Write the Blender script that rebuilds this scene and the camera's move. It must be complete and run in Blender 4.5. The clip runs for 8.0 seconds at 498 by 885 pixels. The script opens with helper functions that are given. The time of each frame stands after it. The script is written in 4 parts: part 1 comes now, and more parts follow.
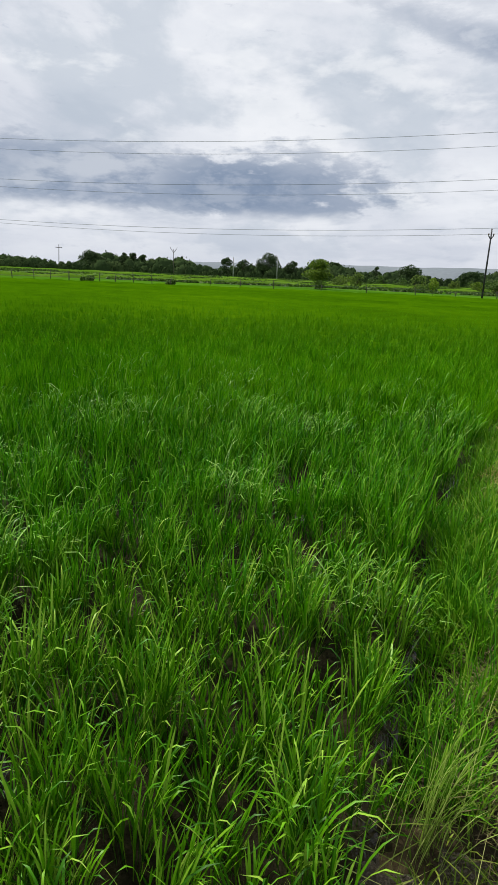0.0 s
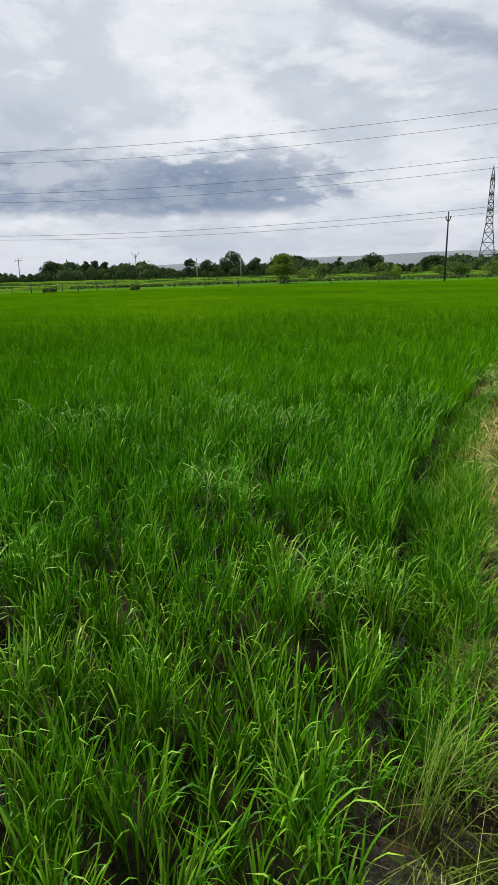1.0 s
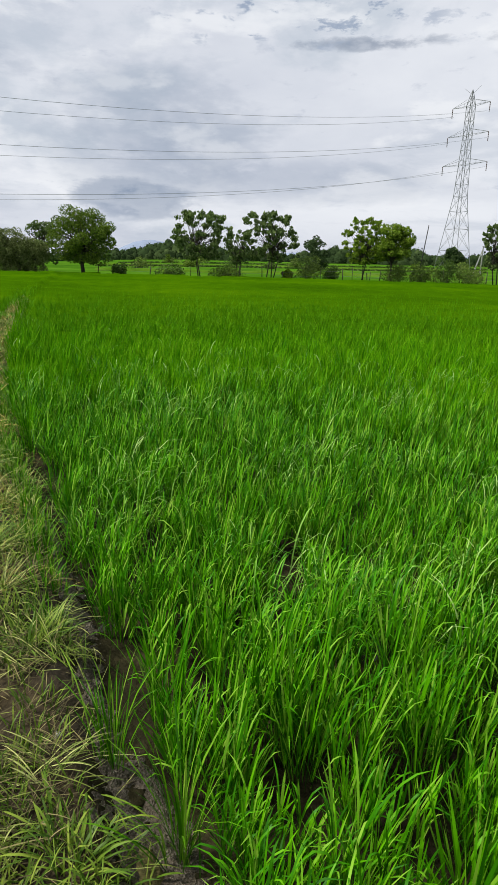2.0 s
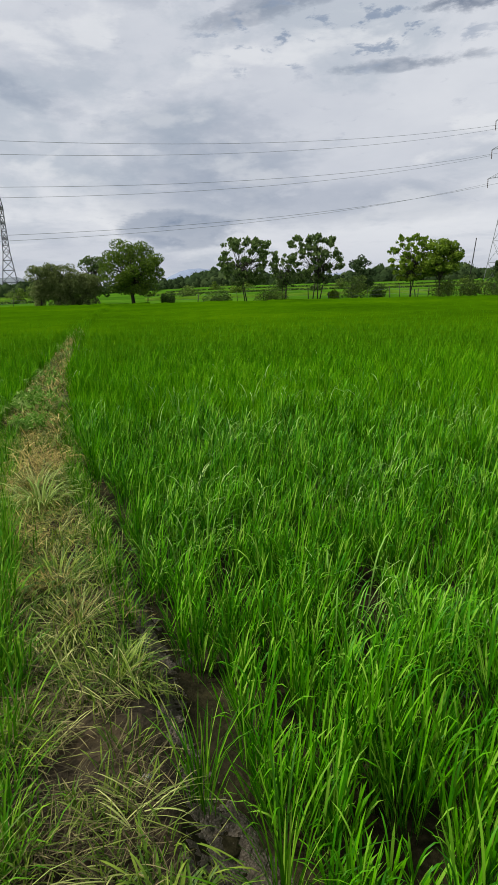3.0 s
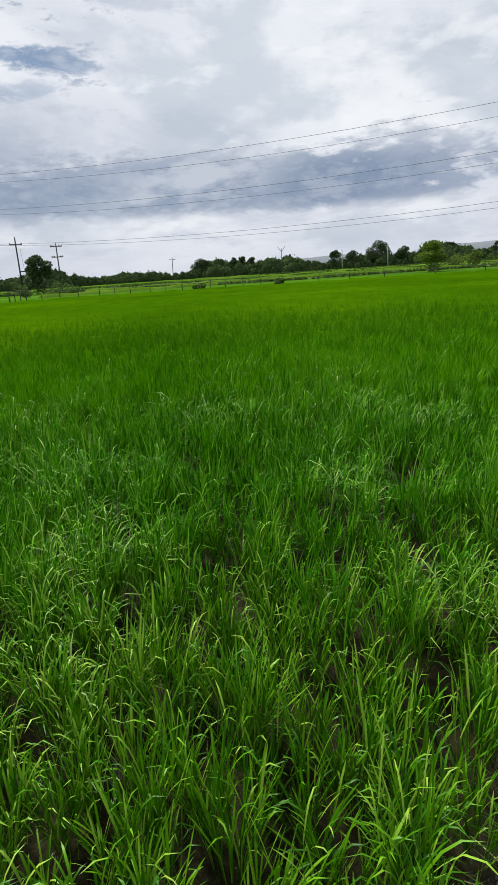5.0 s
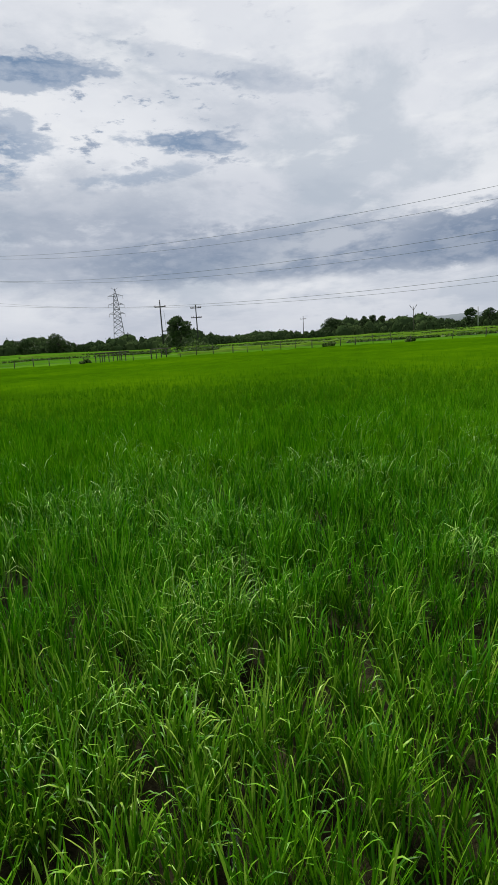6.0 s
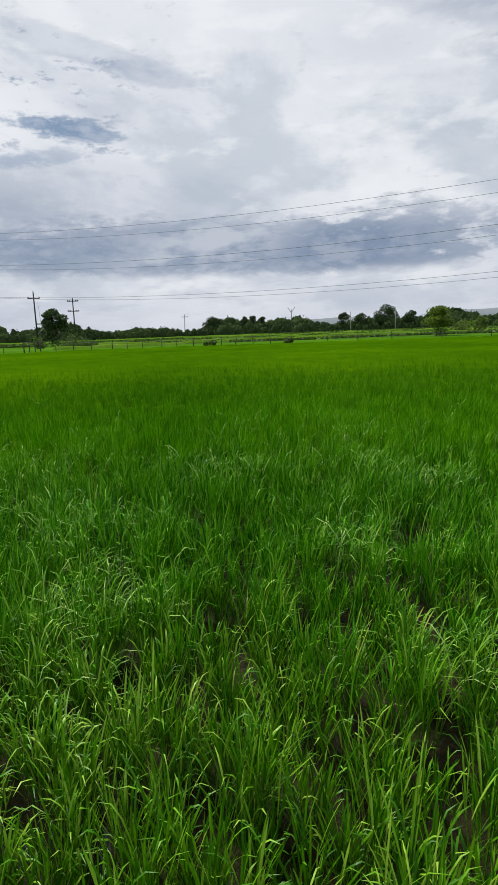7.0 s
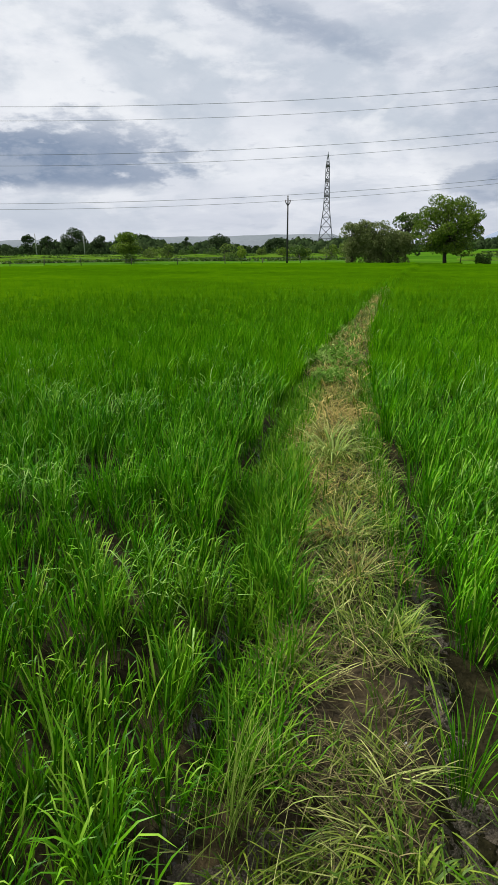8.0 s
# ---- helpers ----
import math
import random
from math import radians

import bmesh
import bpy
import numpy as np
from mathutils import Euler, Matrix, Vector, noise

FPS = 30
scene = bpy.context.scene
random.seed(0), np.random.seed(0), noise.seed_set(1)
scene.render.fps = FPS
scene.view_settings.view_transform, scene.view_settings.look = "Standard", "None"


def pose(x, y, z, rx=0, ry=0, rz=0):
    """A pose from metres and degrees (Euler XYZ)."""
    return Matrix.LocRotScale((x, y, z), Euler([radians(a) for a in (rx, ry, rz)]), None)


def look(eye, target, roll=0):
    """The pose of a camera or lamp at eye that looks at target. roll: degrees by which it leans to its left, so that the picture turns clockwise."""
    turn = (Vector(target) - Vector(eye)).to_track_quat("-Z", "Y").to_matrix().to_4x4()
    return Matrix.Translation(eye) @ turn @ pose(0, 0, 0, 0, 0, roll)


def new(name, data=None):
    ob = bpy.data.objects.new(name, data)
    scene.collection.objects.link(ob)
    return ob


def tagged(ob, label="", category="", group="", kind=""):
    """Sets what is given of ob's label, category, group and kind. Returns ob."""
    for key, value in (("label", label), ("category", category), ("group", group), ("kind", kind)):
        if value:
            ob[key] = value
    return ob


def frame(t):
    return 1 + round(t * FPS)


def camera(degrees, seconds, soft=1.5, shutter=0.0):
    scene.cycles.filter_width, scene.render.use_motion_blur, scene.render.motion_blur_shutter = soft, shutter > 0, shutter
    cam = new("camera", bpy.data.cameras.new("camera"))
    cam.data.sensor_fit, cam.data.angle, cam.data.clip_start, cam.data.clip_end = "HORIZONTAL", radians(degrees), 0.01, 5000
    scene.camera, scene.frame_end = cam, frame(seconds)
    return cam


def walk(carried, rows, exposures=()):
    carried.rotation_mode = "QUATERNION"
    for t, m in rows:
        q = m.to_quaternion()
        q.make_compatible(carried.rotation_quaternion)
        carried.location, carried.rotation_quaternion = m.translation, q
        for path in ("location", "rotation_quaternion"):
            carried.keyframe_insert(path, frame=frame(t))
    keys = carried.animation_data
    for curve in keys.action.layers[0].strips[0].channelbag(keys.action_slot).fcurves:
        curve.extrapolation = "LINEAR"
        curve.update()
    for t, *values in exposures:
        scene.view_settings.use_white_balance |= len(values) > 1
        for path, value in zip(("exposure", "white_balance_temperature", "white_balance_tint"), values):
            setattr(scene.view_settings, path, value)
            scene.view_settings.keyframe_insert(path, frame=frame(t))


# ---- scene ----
cam = camera(45.47, 8.0, soft=0.85)
PATH = [
    (0.0, pose(-0.210, -0.205, 1.6, 74.13, -2.53, 20.77)),
    (0.5, pose(-0.198, -0.200, 1.6, 75.30, 1.02, 19.77)),
    (1.0, pose(-0.188, -0.195, 1.6, 74.00, 1.50, 17.44)),
    (1.1, pose(-0.180, -0.195, 1.6, 73.80, 0.91, 15.50)),
    (1.2, pose(-0.170, -0.200, 1.6, 73.15, -0.45, 11.12)),
    (1.3, pose(-0.135, -0.195, 1.6, 72.67, -1.05, 4.00)),
    (1.4, pose(-0.090, -0.190, 1.6, 73.74, -0.65, -4.00)),
    (1.5, pose(-0.045, -0.185, 1.6, 73.19, -3.40, -11.85)),
    (1.6, pose(0.005, -0.180, 1.6, 71.22, -4.89, -17.87)),
    (1.7, pose(0.055, -0.175, 1.6, 71.24, -2.75, -21.89)),
    (1.8, pose(0.100, -0.172, 1.6, 72.07, -0.79, -24.98)),
    (2.0, pose(0.168, -0.165, 1.6, 73.15, -1.41, -28.78)),
    (2.2, pose(0.180, -0.130, 1.6, 74.96, -0.91, -27.33)),
    (2.5, pose(0.147, -0.100, 1.6, 75.60, 0.20, -27.00)),
    (2.8, pose(0.115, -0.070, 1.6, 75.60, 1.00, -26.00)),
    (3.1, pose(0.082, -0.040, 1.6, 75.00, 1.60, -22.50)),
    (3.3, pose(0.060, -0.020, 1.6, 75.35, 1.97, -12.55)),
    (3.4, pose(0.045, 0.000, 1.6, 77.47, 2.53, -4.73)),
    (3.5, pose(0.030, 0.020, 1.6, 74.65, -0.07, 2.96)),
    (3.6, pose(0.008, 0.016, 1.6, 74.82, -1.38, 10.47)),
    (3.7, pose(-0.014, 0.012, 1.6, 75.59, 2.05, 14.60)),
    (3.8, pose(-0.036, 0.008, 1.6, 75.63, 2.25, 17.55)),
    (4.0, pose(-0.080, 0.000, 1.6, 74.99, 4.59, 23.99)),
    (4.5, pose(-0.110, -0.060, 1.6, 74.53, 4.00, 29.76)),
    (5.0, pose(-0.139, -0.074, 1.6, 73.92, 3.69, 30.84)),
    (5.2, pose(-0.150, -0.080, 1.6, 75.83, 6.78, 36.41)),
    (5.5, pose(-0.162, -0.085, 1.6, 78.20, 5.60, 41.00)),
    (5.9, pose(-0.177, -0.091, 1.6, 79.80, 4.20, 43.00)),
    (6.3, pose(-0.192, -0.097, 1.6, 80.44, 3.38, 42.77)),
    (6.5, pose(-0.200, -0.100, 1.6, 79.93, 3.42, 43.20)),
    (6.8, pose(-0.170, -0.088, 1.6, 79.67, 2.61, 40.69)),
    (7.0, pose(-0.150, -0.080, 1.6, 79.32, 2.07, 31.80)),
    (7.1, pose(-0.120, -0.064, 1.6, 76.93, 0.68, 24.35)),
    (7.2, pose(-0.090, -0.048, 1.6, 74.61, 0.38, 17.10)),
    (7.3, pose(-0.060, -0.032, 1.6, 73.26, 1.44, 10.46)),
    (7.4, pose(-0.030, -0.016, 1.6, 73.04, 2.36, 7.24)),
    (7.5, pose(0.000, 0.000, 1.6, 72.55, 2.27, 5.05)),
    (8.0, pose(0.000, 0.000, 1.6, 72.02, 0.29, 3.50)),
]
walk(cam, PATH, [(0, -0.06), (1.0, -0.08), (1.5, -0.18), (2.0, -0.08), (2.6, -0.18), (3.3, -0.30), (3.6, -0.26), (4.0, 0.0), (5.2, -0.05), (6.3, -0.22), (6.9, -0.16), (7.4, -0.06), (8.0, -0.06)])

RNG = np.random.default_rng(7)


# ---------------------------------------------------------------- world, sun
def build_world():
    world = bpy.data.worlds.new("sky")
    scene.world = world
    world.use_nodes = True
    nt = world.node_tree
    nt.nodes.clear()
    N, L = nt.nodes.new, nt.links.new

    def put(sock, v):
        if hasattr(v, "is_output"):
            L(v, sock)
        else:
            sock.default_value = v

    def M(op, a, b=0.0, c=0.0, clamp=False):
        n = N("ShaderNodeMath")
        n.operation, n.use_clamp = op, clamp
        for k, v in enumerate((a, b, c)):
            put(n.inputs[k], v)
        return n.outputs[0]

    def mixc(f, a, b):
        n = N("ShaderNodeMix")
        n.data_type = "RGBA"
        put(n.inputs[0], f)
        for k, v in ((6, a), (7, b)):
            if hasattr(v, "is_output"):
                L(v, n.inputs[k])
            else:
                n.inputs[k].default_value = (*v, 1)
        return n.outputs[2]

    tc = N("ShaderNodeTexCoord")
    sep = N("ShaderNodeSeparateXYZ")
    L(tc.outputs["Generated"], sep.inputs[0])
    x, y, z = sep.outputs
    zp = M("ADD", M("MAXIMUM", z, 0.0), 0.16)
    comb = N("ShaderNodeCombineXYZ")
    L(M("DIVIDE", x, zp), comb.inputs[0])
    L(M("DIVIDE", y, zp), comb.inputs[1])

    def noise_at(scale, detail, rough, seed, dist=0.0):
        n = N("ShaderNodeTexNoise")
        n.noise_dimensions = "4D"
        L(comb.outputs[0], n.inputs["Vector"])
        n.inputs["W"].default_value = seed
        n.inputs["Scale"].default_value = scale
        n.inputs["Detail"].default_value = detail
        n.inputs["Roughness"].default_value = rough
        n.inputs["Distortion"].default_value = dist
        return n.outputs["Fac"]

    def ramp(v, lo, hi):
        n = N("ShaderNodeMapRange")
        n.interpolation_type = "SMOOTHSTEP"
        put(n.inputs[0], v)
        n.inputs[1].default_value, n.inputs[2].default_value = lo, hi
        return n.outputs[0]

    az = M("MULTIPLY", M("ARCTAN2", x, y), 57.2958)
    el = M("MULTIPLY", M("ARCSINE", z), 57.2958)
    big = noise_at(0.55, 6, 0.55, 2.3, 0.3)
    mid = noise_at(1.5, 8, 0.6, 5.1, 0.4)
    fine = noise_at(4.5, 6, 0.6, 9.4, 0.2)

    def swirl(sa, se, detail, rough, seed):
        """Noise laid out by bearing and height above the horizon."""
        c = N("ShaderNodeCombineXYZ")
        L(M("DIVIDE", az, sa), c.inputs[0])
        L(M("DIVIDE", el, se), c.inputs[1])
        c.inputs[2].default_value = seed
        n = N("ShaderNodeTexNoise")
        L(c.outputs[0], n.inputs["Vector"])
        n.inputs["Scale"].default_value, n.inputs["Detail"].default_value = 1.0, detail
        n.inputs["Roughness"].default_value, n.inputs["Distortion"].default_value = rough, 0.15
        return n.outputs["Fac"]

    puff = swirl(9.0, 3.6, 8, 0.55, 1.7)
    shred = swirl(2.6, 1.0, 8, 0.62, 8.2)
    tuft = swirl(16.0, 9.0, 8, 0.58, 4.4)
    lumpy = M("ADD", M("MULTIPLY", M("SUBTRACT", puff, 0.5), 5.5), M("MULTIPLY", M("SUBTRACT", shred, 0.5), 1.3))
    torn = M("ADD", M("MULTIPLY", M("SUBTRACT", puff, 0.5), 5.0), M("MULTIPLY", M("SUBTRACT", shred, 0.5), 3.4))
    ragged = M("ADD", M("MULTIPLY", M("SUBTRACT", puff, 0.5), 6.0), M("MULTIPLY", M("SUBTRACT", shred, 0.5), 4.6))

    def mass(a0, e0, ha, he, slope, soft, rim):
        """A cloud bank round one direction, with a ragged rim."""
        da = M("SUBTRACT", az, a0)
        de = M("SUBTRACT", M("SUBTRACT", el, e0), M("MULTIPLY", da, slope))
        q = M("ADD", M("POWER", M("ABSOLUTE", M("DIVIDE", da, ha)), 2.0), M("POWER", M("ABSOLUTE", M("DIVIDE", de, he)), 2.0))
        q = M("ADD", q, rim)
        return M("MULTIPLY", ramp(q, 1.0 + soft, 1.0 - soft), M("ADD", M("MULTIPLY", ramp(M("ADD", M("MULTIPLY", puff, 0.5), M("MULTIPLY", shred, 0.5)), 0.40, 0.60), 0.45), 0.55))

    white = mixc(ramp(big, 0.34, 0.66), (0.66, 0.70, 0.79), (0.905, 0.93, 0.98))
    white = mixc(M("MULTIPLY", ramp(mid, 0.49, 0.63), 0.40), white, (0.47, 0.535, 0.64))
    white = mixc(M("MULTIPLY", ramp(fine, 0.55, 0.75), 0.18), white, (0.55, 0.58, 0.68))
    white = mixc(M("MULTIPLY", ramp(tuft, 0.49, 0.62), 0.50), white, (0.46, 0.54, 0.64))
    white = mixc(M("MULTIPLY", ramp(puff, 0.48, 0.36), 0.6), white, (0.945, 0.965, 1.0))
    white = mixc(M("MULTIPLY", ramp(shred, 0.60, 0.74), 0.35), white, (0.46, 0.51, 0.62))
    banks = [
        (-35, 7.2, 21, 2.6, -0.01, 0.6, 0.85), (-19, 7.0, 9, 2.9, 0.03, 0.55, 0.92), (18.3, 5.0, 3.9, 1.4, 0.0, 0.7, 0.9), (21, 10.5, 8.5, 4.5, 0.0, 1.0, 0.48),
        (-1, 17.6, 9.5, 1.2, -0.30, 1.0, 0.70), (-12, 24.5, 11, 1.8, -0.32, 1.0, 0.55), (12, 24, 8, 1.4, -0.3, 1.0, 0.45),
        (-58, 8.5, 12, 3.2, 0.0, 1.0, 0.55), (-60, 12.5, 14, 3.0, 0.0, 1.0, 0.40), (34, 7.0, 10, 1.6, 0.0, 1.0, 0.35),
    ]
    col = white
    flat = ramp(M("ADD", el, M("MULTIPLY", M("SUBTRACT", puff, 0.5), 3.0)), 4.2, 5.7)
    for j, (a0, e0, ha, he, sl, so, k) in enumerate(banks):
        body = mass(a0, e0, ha, he, sl, so, torn)
        if j < 2:
            body = M("MULTIPLY", body, flat)
        col = mixc(M("MULTIPLY", body, k), col, (0.20, 0.275, 0.41))
    # gaps in which the open sky shows
    sky = N("ShaderNodeTexSky")
    sky.sky_type = "NISHITA"
    sky.sun_disc = False
    sky.sun_elevation, sky.sun_rotation = radians(50), radians(-60)
    open_sky = N("ShaderNodeMix")
    open_sky.data_type, open_sky.blend_type = "RGBA", "MULTIPLY"
    open_sky.inputs[0].default_value = 1.0
    L(sky.outputs[0], open_sky.inputs[6])
    open_sky.inputs[7].default_value = (0.026, 0.040, 0.052, 1)
    gaps = [(-47.5, 17.2, 4.5, 1.0, -0.08, 0.5, 0.9), (-61, 22.5, 6, 1.2, -0.05, 0.45, 0.95), (-65, 16.5, 5, 2.2, 0.0, 0.5, 0.85), (-52, 14.5, 6, 0.8, 0.1, 0.7, 0.5),
            (44, 20.7, 5.5, 0.8, 0.0, 0.6, 0.8), (39, 17.0, 6, 0.5, 0.0, 0.7, 0.6), (29, 22, 9, 0.9, 0.2, 0.7, 0.5), (-43, 22, 7, 0.9, -0.2, 0.7, 0.4)]
    for a0, e0, ha, he, sl, so, k in gaps:
        col = mixc(M("MULTIPLY", mass(a0, e0, ha, he, sl, so, ragged), k), col, open_sky.outputs[2])
    for a0, e0, ha, he in ((36, 21, 16, 4.5), (-55, 19, 16, 5.0), (8, 26, 14, 3.0)):
        fleck = M("MULTIPLY", mass(a0, e0, ha, he, 0.0, 0.8, lumpy), ramp(shred, 0.55, 0.66))
        col = mixc(M("MULTIPLY", fleck, 0.85), col, (0.30, 0.38, 0.52))
    # paler air close to the horizon
    col = mixc(M("MULTIPLY", ramp(el, 6.0, 0.0), 0.55), col, (0.59, 0.63, 0.73))
    bg = N("ShaderNodeBackground")
    L(col, bg.inputs["Color"])
    bg.inputs["Strength"].default_value = 1.0
    out = N("ShaderNodeOutputWorld")
    L(bg.outputs[0], out.inputs["Surface"])


build_world()
sun = new("sun", bpy.data.lights.new("sun", "SUN"))
sun.data.energy, sun.data.angle, sun.data.color = 4.6, radians(10), (1.0, 0.96, 0.88)
SUN_AZ, SUN_EL = radians(-60), radians(50)
sun.matrix_world = look((0, 0, 60), (-60 * math.sin(SUN_AZ) / math.tan(SUN_EL), -60 * math.cos(SUN_AZ) / math.tan(SUN_EL), 0))
tagged(sun, kind="structure")


# ---------------------------------------------------------------- materials
def material(name, colours, scale=8.0, detail=6.0, rough=0.7, bump=0.0, bump_scale=60.0, island=0.0, translucent=0.0, spec=0.3, metal=0.0, object_random=0.0, fine=0.35):
    """A principled material: a ramp of colours over coarse and fine noise, with relief; leaves also let light through."""
    m = bpy.data.materials.new(name)
    m.use_nodes = True
    nt = m.node_tree
    N, L = nt.nodes.new, nt.links.new
    bsdf = nt.nodes["Principled BSDF"]
    geo = N("ShaderNodeNewGeometry")
    n1, n2 = N("ShaderNodeTexNoise"), N("ShaderNodeTexNoise")
    for n, sc in ((n1, scale), (n2, scale * 9)):
        L(geo.outputs["Position"], n.inputs["Vector"])
        n.inputs["Scale"].default_value, n.inputs["Detail"].default_value = sc, detail

    def M(op, a, b):
        n = N("ShaderNodeMath")
        n.operation = op
        for k, v in enumerate((a, b)):
            if hasattr(v, "is_output"):
                L(v, n.inputs[k])
            else:
                n.inputs[k].default_value = v
        return n.outputs[0]

    fac = M("ADD", M("MULTIPLY", n1.outputs["Fac"], 1.0 - fine), M("MULTIPLY", n2.outputs["Fac"], fine))
    fac = M("ADD", M("MULTIPLY", M("SUBTRACT", fac, 0.5), 2.2), 0.5)
    if island:
        fac = M("ADD", M("MULTIPLY", fac, 1 - island), M("MULTIPLY", geo.outputs["Random Per Island"], island))
    if object_random:
        info = N("ShaderNodeObjectInfo")
        fac = M("ADD", M("MULTIPLY", fac, 1 - object_random), M("MULTIPLY", info.outputs["Random"], object_random))
    ramp = N("ShaderNodeValToRGB")
    el = ramp.color_ramp.elements
    while len(el) < len(colours):
        el.new(0.5)
    for k, c in enumerate(colours):
        el[k].position, el[k].color = k / (len(colours) - 1), (*c, 1)
    L(fac, ramp.inputs[0])
    L(ramp.outputs[0], bsdf.inputs["Base Color"])
    bsdf.inputs["Roughness"].default_value, bsdf.inputs["Metallic"].default_value = rough, metal
    bsdf.inputs["Specular IOR Level"].default_value = spec
    if bump:
        b, n3 = N("ShaderNodeBump"), N("ShaderNodeTexNoise")
        L(geo.outputs["Position"], n3.inputs["Vector"])
        n3.inputs["Scale"].default_value, n3.inputs["Detail"].default_value = bump_scale, 8
        b.inputs["Strength"].default_value, b.inputs["Distance"].default_value = bump, 0.02
        L(n3.outputs["Fac"], b.inputs["Height"])
        L(b.outputs[0], bsdf.inputs["Normal"])
    if translucent:
        t, mx = N("ShaderNodeBsdfTranslucent"), N("ShaderNodeMixShader")
        L(ramp.outputs[0], t.inputs["Color"])
        mx.inputs[0].default_value = translucent
        L(bsdf.outputs[0], mx.inputs[1])
        L(t.outputs[0], mx.inputs[2])
        L(mx.outputs[0], nt.nodes["Material Output"].inputs["Surface"])
    return m


RICE = material("rice_leaf", [(0.0082, 0.047, 0.0009), (0.043, 0.172, 0.0018), (0.1279, 0.3326, 0.0047), (0.3787, 0.5219, 0.0748)], scale=0.5, island=0.78, translucent=0.04, rough=0.42, spec=0.14)
# sky sheen on bent leaf tips, put into a pale leaf colour
RICE_SHEEN = material("rice_leaf_sheen", [(0.08, 0.23, 0.01), (0.20, 0.41, 0.06), (0.46, 0.62, 0.22)], scale=0.8, island=0.7, translucent=0.04, rough=0.5, spec=0.06)
RICE_LUSH = material("rice_leaf_lush", [(0.0075, 0.0588, 0.0007), (0.0352, 0.1837, 0.0007), (0.101, 0.3347, 0.0013), (0.3144, 0.4897, 0.0616)], scale=0.4, island=0.76, translucent=0.04, rough=0.45, spec=0.09)
RICE_FIELD = material("rice_leaf_field", [(0.0107, 0.0772, 0.0006), (0.0474, 0.2109, 0.0006), (0.118, 0.3532, 0.001), (0.2684, 0.4833, 0.0203)], scale=0.35, island=0.74, translucent=0.04, rough=0.55, spec=0.02)
RICE_MID = material("rice_leaf_mid", [(0.0324, 0.1273, 0.0009), (0.072, 0.2246, 0.0009), (0.1278, 0.3042, 0.0014)], scale=0.2, island=0.4, translucent=0.04, rough=0.7, spec=0.04)
# darker than the blades: shade inside the crop is put into this green
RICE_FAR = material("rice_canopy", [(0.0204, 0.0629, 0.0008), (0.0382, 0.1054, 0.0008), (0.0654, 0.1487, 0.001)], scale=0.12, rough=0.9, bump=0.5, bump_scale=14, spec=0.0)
TALL_STEM = material("tall_pale_stem", [(0.07, 0.16, 0.012), (0.21, 0.33, 0.04), (0.55, 0.62, 0.20)], scale=3, island=0.65, rough=0.5, translucent=0.2, spec=0.2)
VERGE_LEAF = material("verge_grass_leaf", [(0.012, 0.07, 0.002), (0.045, 0.18, 0.003), (0.12, 0.31, 0.008), (0.36, 0.50, 0.06)], scale=1.5, island=0.66, translucent=0.1, rough=0.45, spec=0.08)
BUND_GRASS = material("bund_grass_leaf", [(0.024, 0.066, 0.004), (0.10, 0.19, 0.012), (0.36, 0.44, 0.06)], scale=1.5, island=0.7, translucent=0.15, rough=0.5, spec=0.2)
STRAW = material("dry_straw", [(0.06, 0.045, 0.012), (0.29, 0.228, 0.052), (0.76, 0.64, 0.20)], scale=3, island=0.75, rough=0.8, translucent=0.1)
STRAW_WET = material("weathered_straw", [(0.0216, 0.0166, 0.0058), (0.0828, 0.0684, 0.0245), (0.3456, 0.3024, 0.1152)], scale=3, island=0.75, rough=0.8, translucent=0.05)
PALE_STEM = material("pale_stem", [(0.045, 0.07, 0.008), (0.18, 0.23, 0.03), (0.62, 0.64, 0.22)], scale=3, island=0.75, rough=0.6, translucent=0.12)
MUD = material("wet_mud", [(0.008, 0.008, 0.003), (0.020, 0.018, 0.008), (0.06, 0.052, 0.024)], scale=4.0, rough=0.75, bump=1.0, bump_scale=34, spec=0.05)
SOIL = material("bund_soil", [(0.0098, 0.007, 0.0021), (0.028, 0.0196, 0.007), (0.091, 0.0644, 0.0266)], scale=3.0, rough=0.85, bump=0.9, bump_scale=40)
DITCH_MUD = material("grey_ditch_mud", [(0.0216, 0.0166, 0.0101), (0.0792, 0.0634, 0.0432), (0.216, 0.1872, 0.1368)], scale=16.0, rough=0.38, bump=1.0, bump_scale=110, spec=0.35, fine=0.6)
CLOD = material("pale_clod", [(0.07, 0.06, 0.018), (0.17, 0.145, 0.05), (0.28, 0.25, 0.11)], scale=9, rough=0.9, bump=0.7, bump_scale=50)
MEADOW = material("meadow", [(0.022, 0.07, 0.006), (0.055, 0.145, 0.008), (0.11, 0.22, 0.02)], scale=0.06, rough=1.0, bump=0.6, bump_scale=3, spec=0.0)
PALE_TURF = material("pale_turf", [(0.045, 0.10, 0.008), (0.08, 0.16, 0.012), (0.13, 0.22, 0.028)], scale=0.2, rough=1.0, bump=0.5, bump_scale=4, spec=0.0)
WEED = material("weed_leaf", [(0.04, 0.14, 0.01), (0.15, 0.31, 0.04), (0.48, 0.60, 0.20)], scale=2, island=0.6, translucent=0.3, rough=0.8, spec=0.03)
LEAF_MANGO = material("broad_crown_leaf", [(0.032, 0.066, 0.007), (0.105, 0.178, 0.017), (0.26, 0.355, 0.045)], scale=0.5, island=0.65, translucent=0.3, rough=0.45, spec=0.08)
LEAF_TEAK = material("large_leaf", [(0.035, 0.06, 0.02), (0.10, 0.16, 0.04), (0.26, 0.34, 0.12)], scale=0.5, island=0.7, translucent=0.4, rough=0.5, spec=0.08)
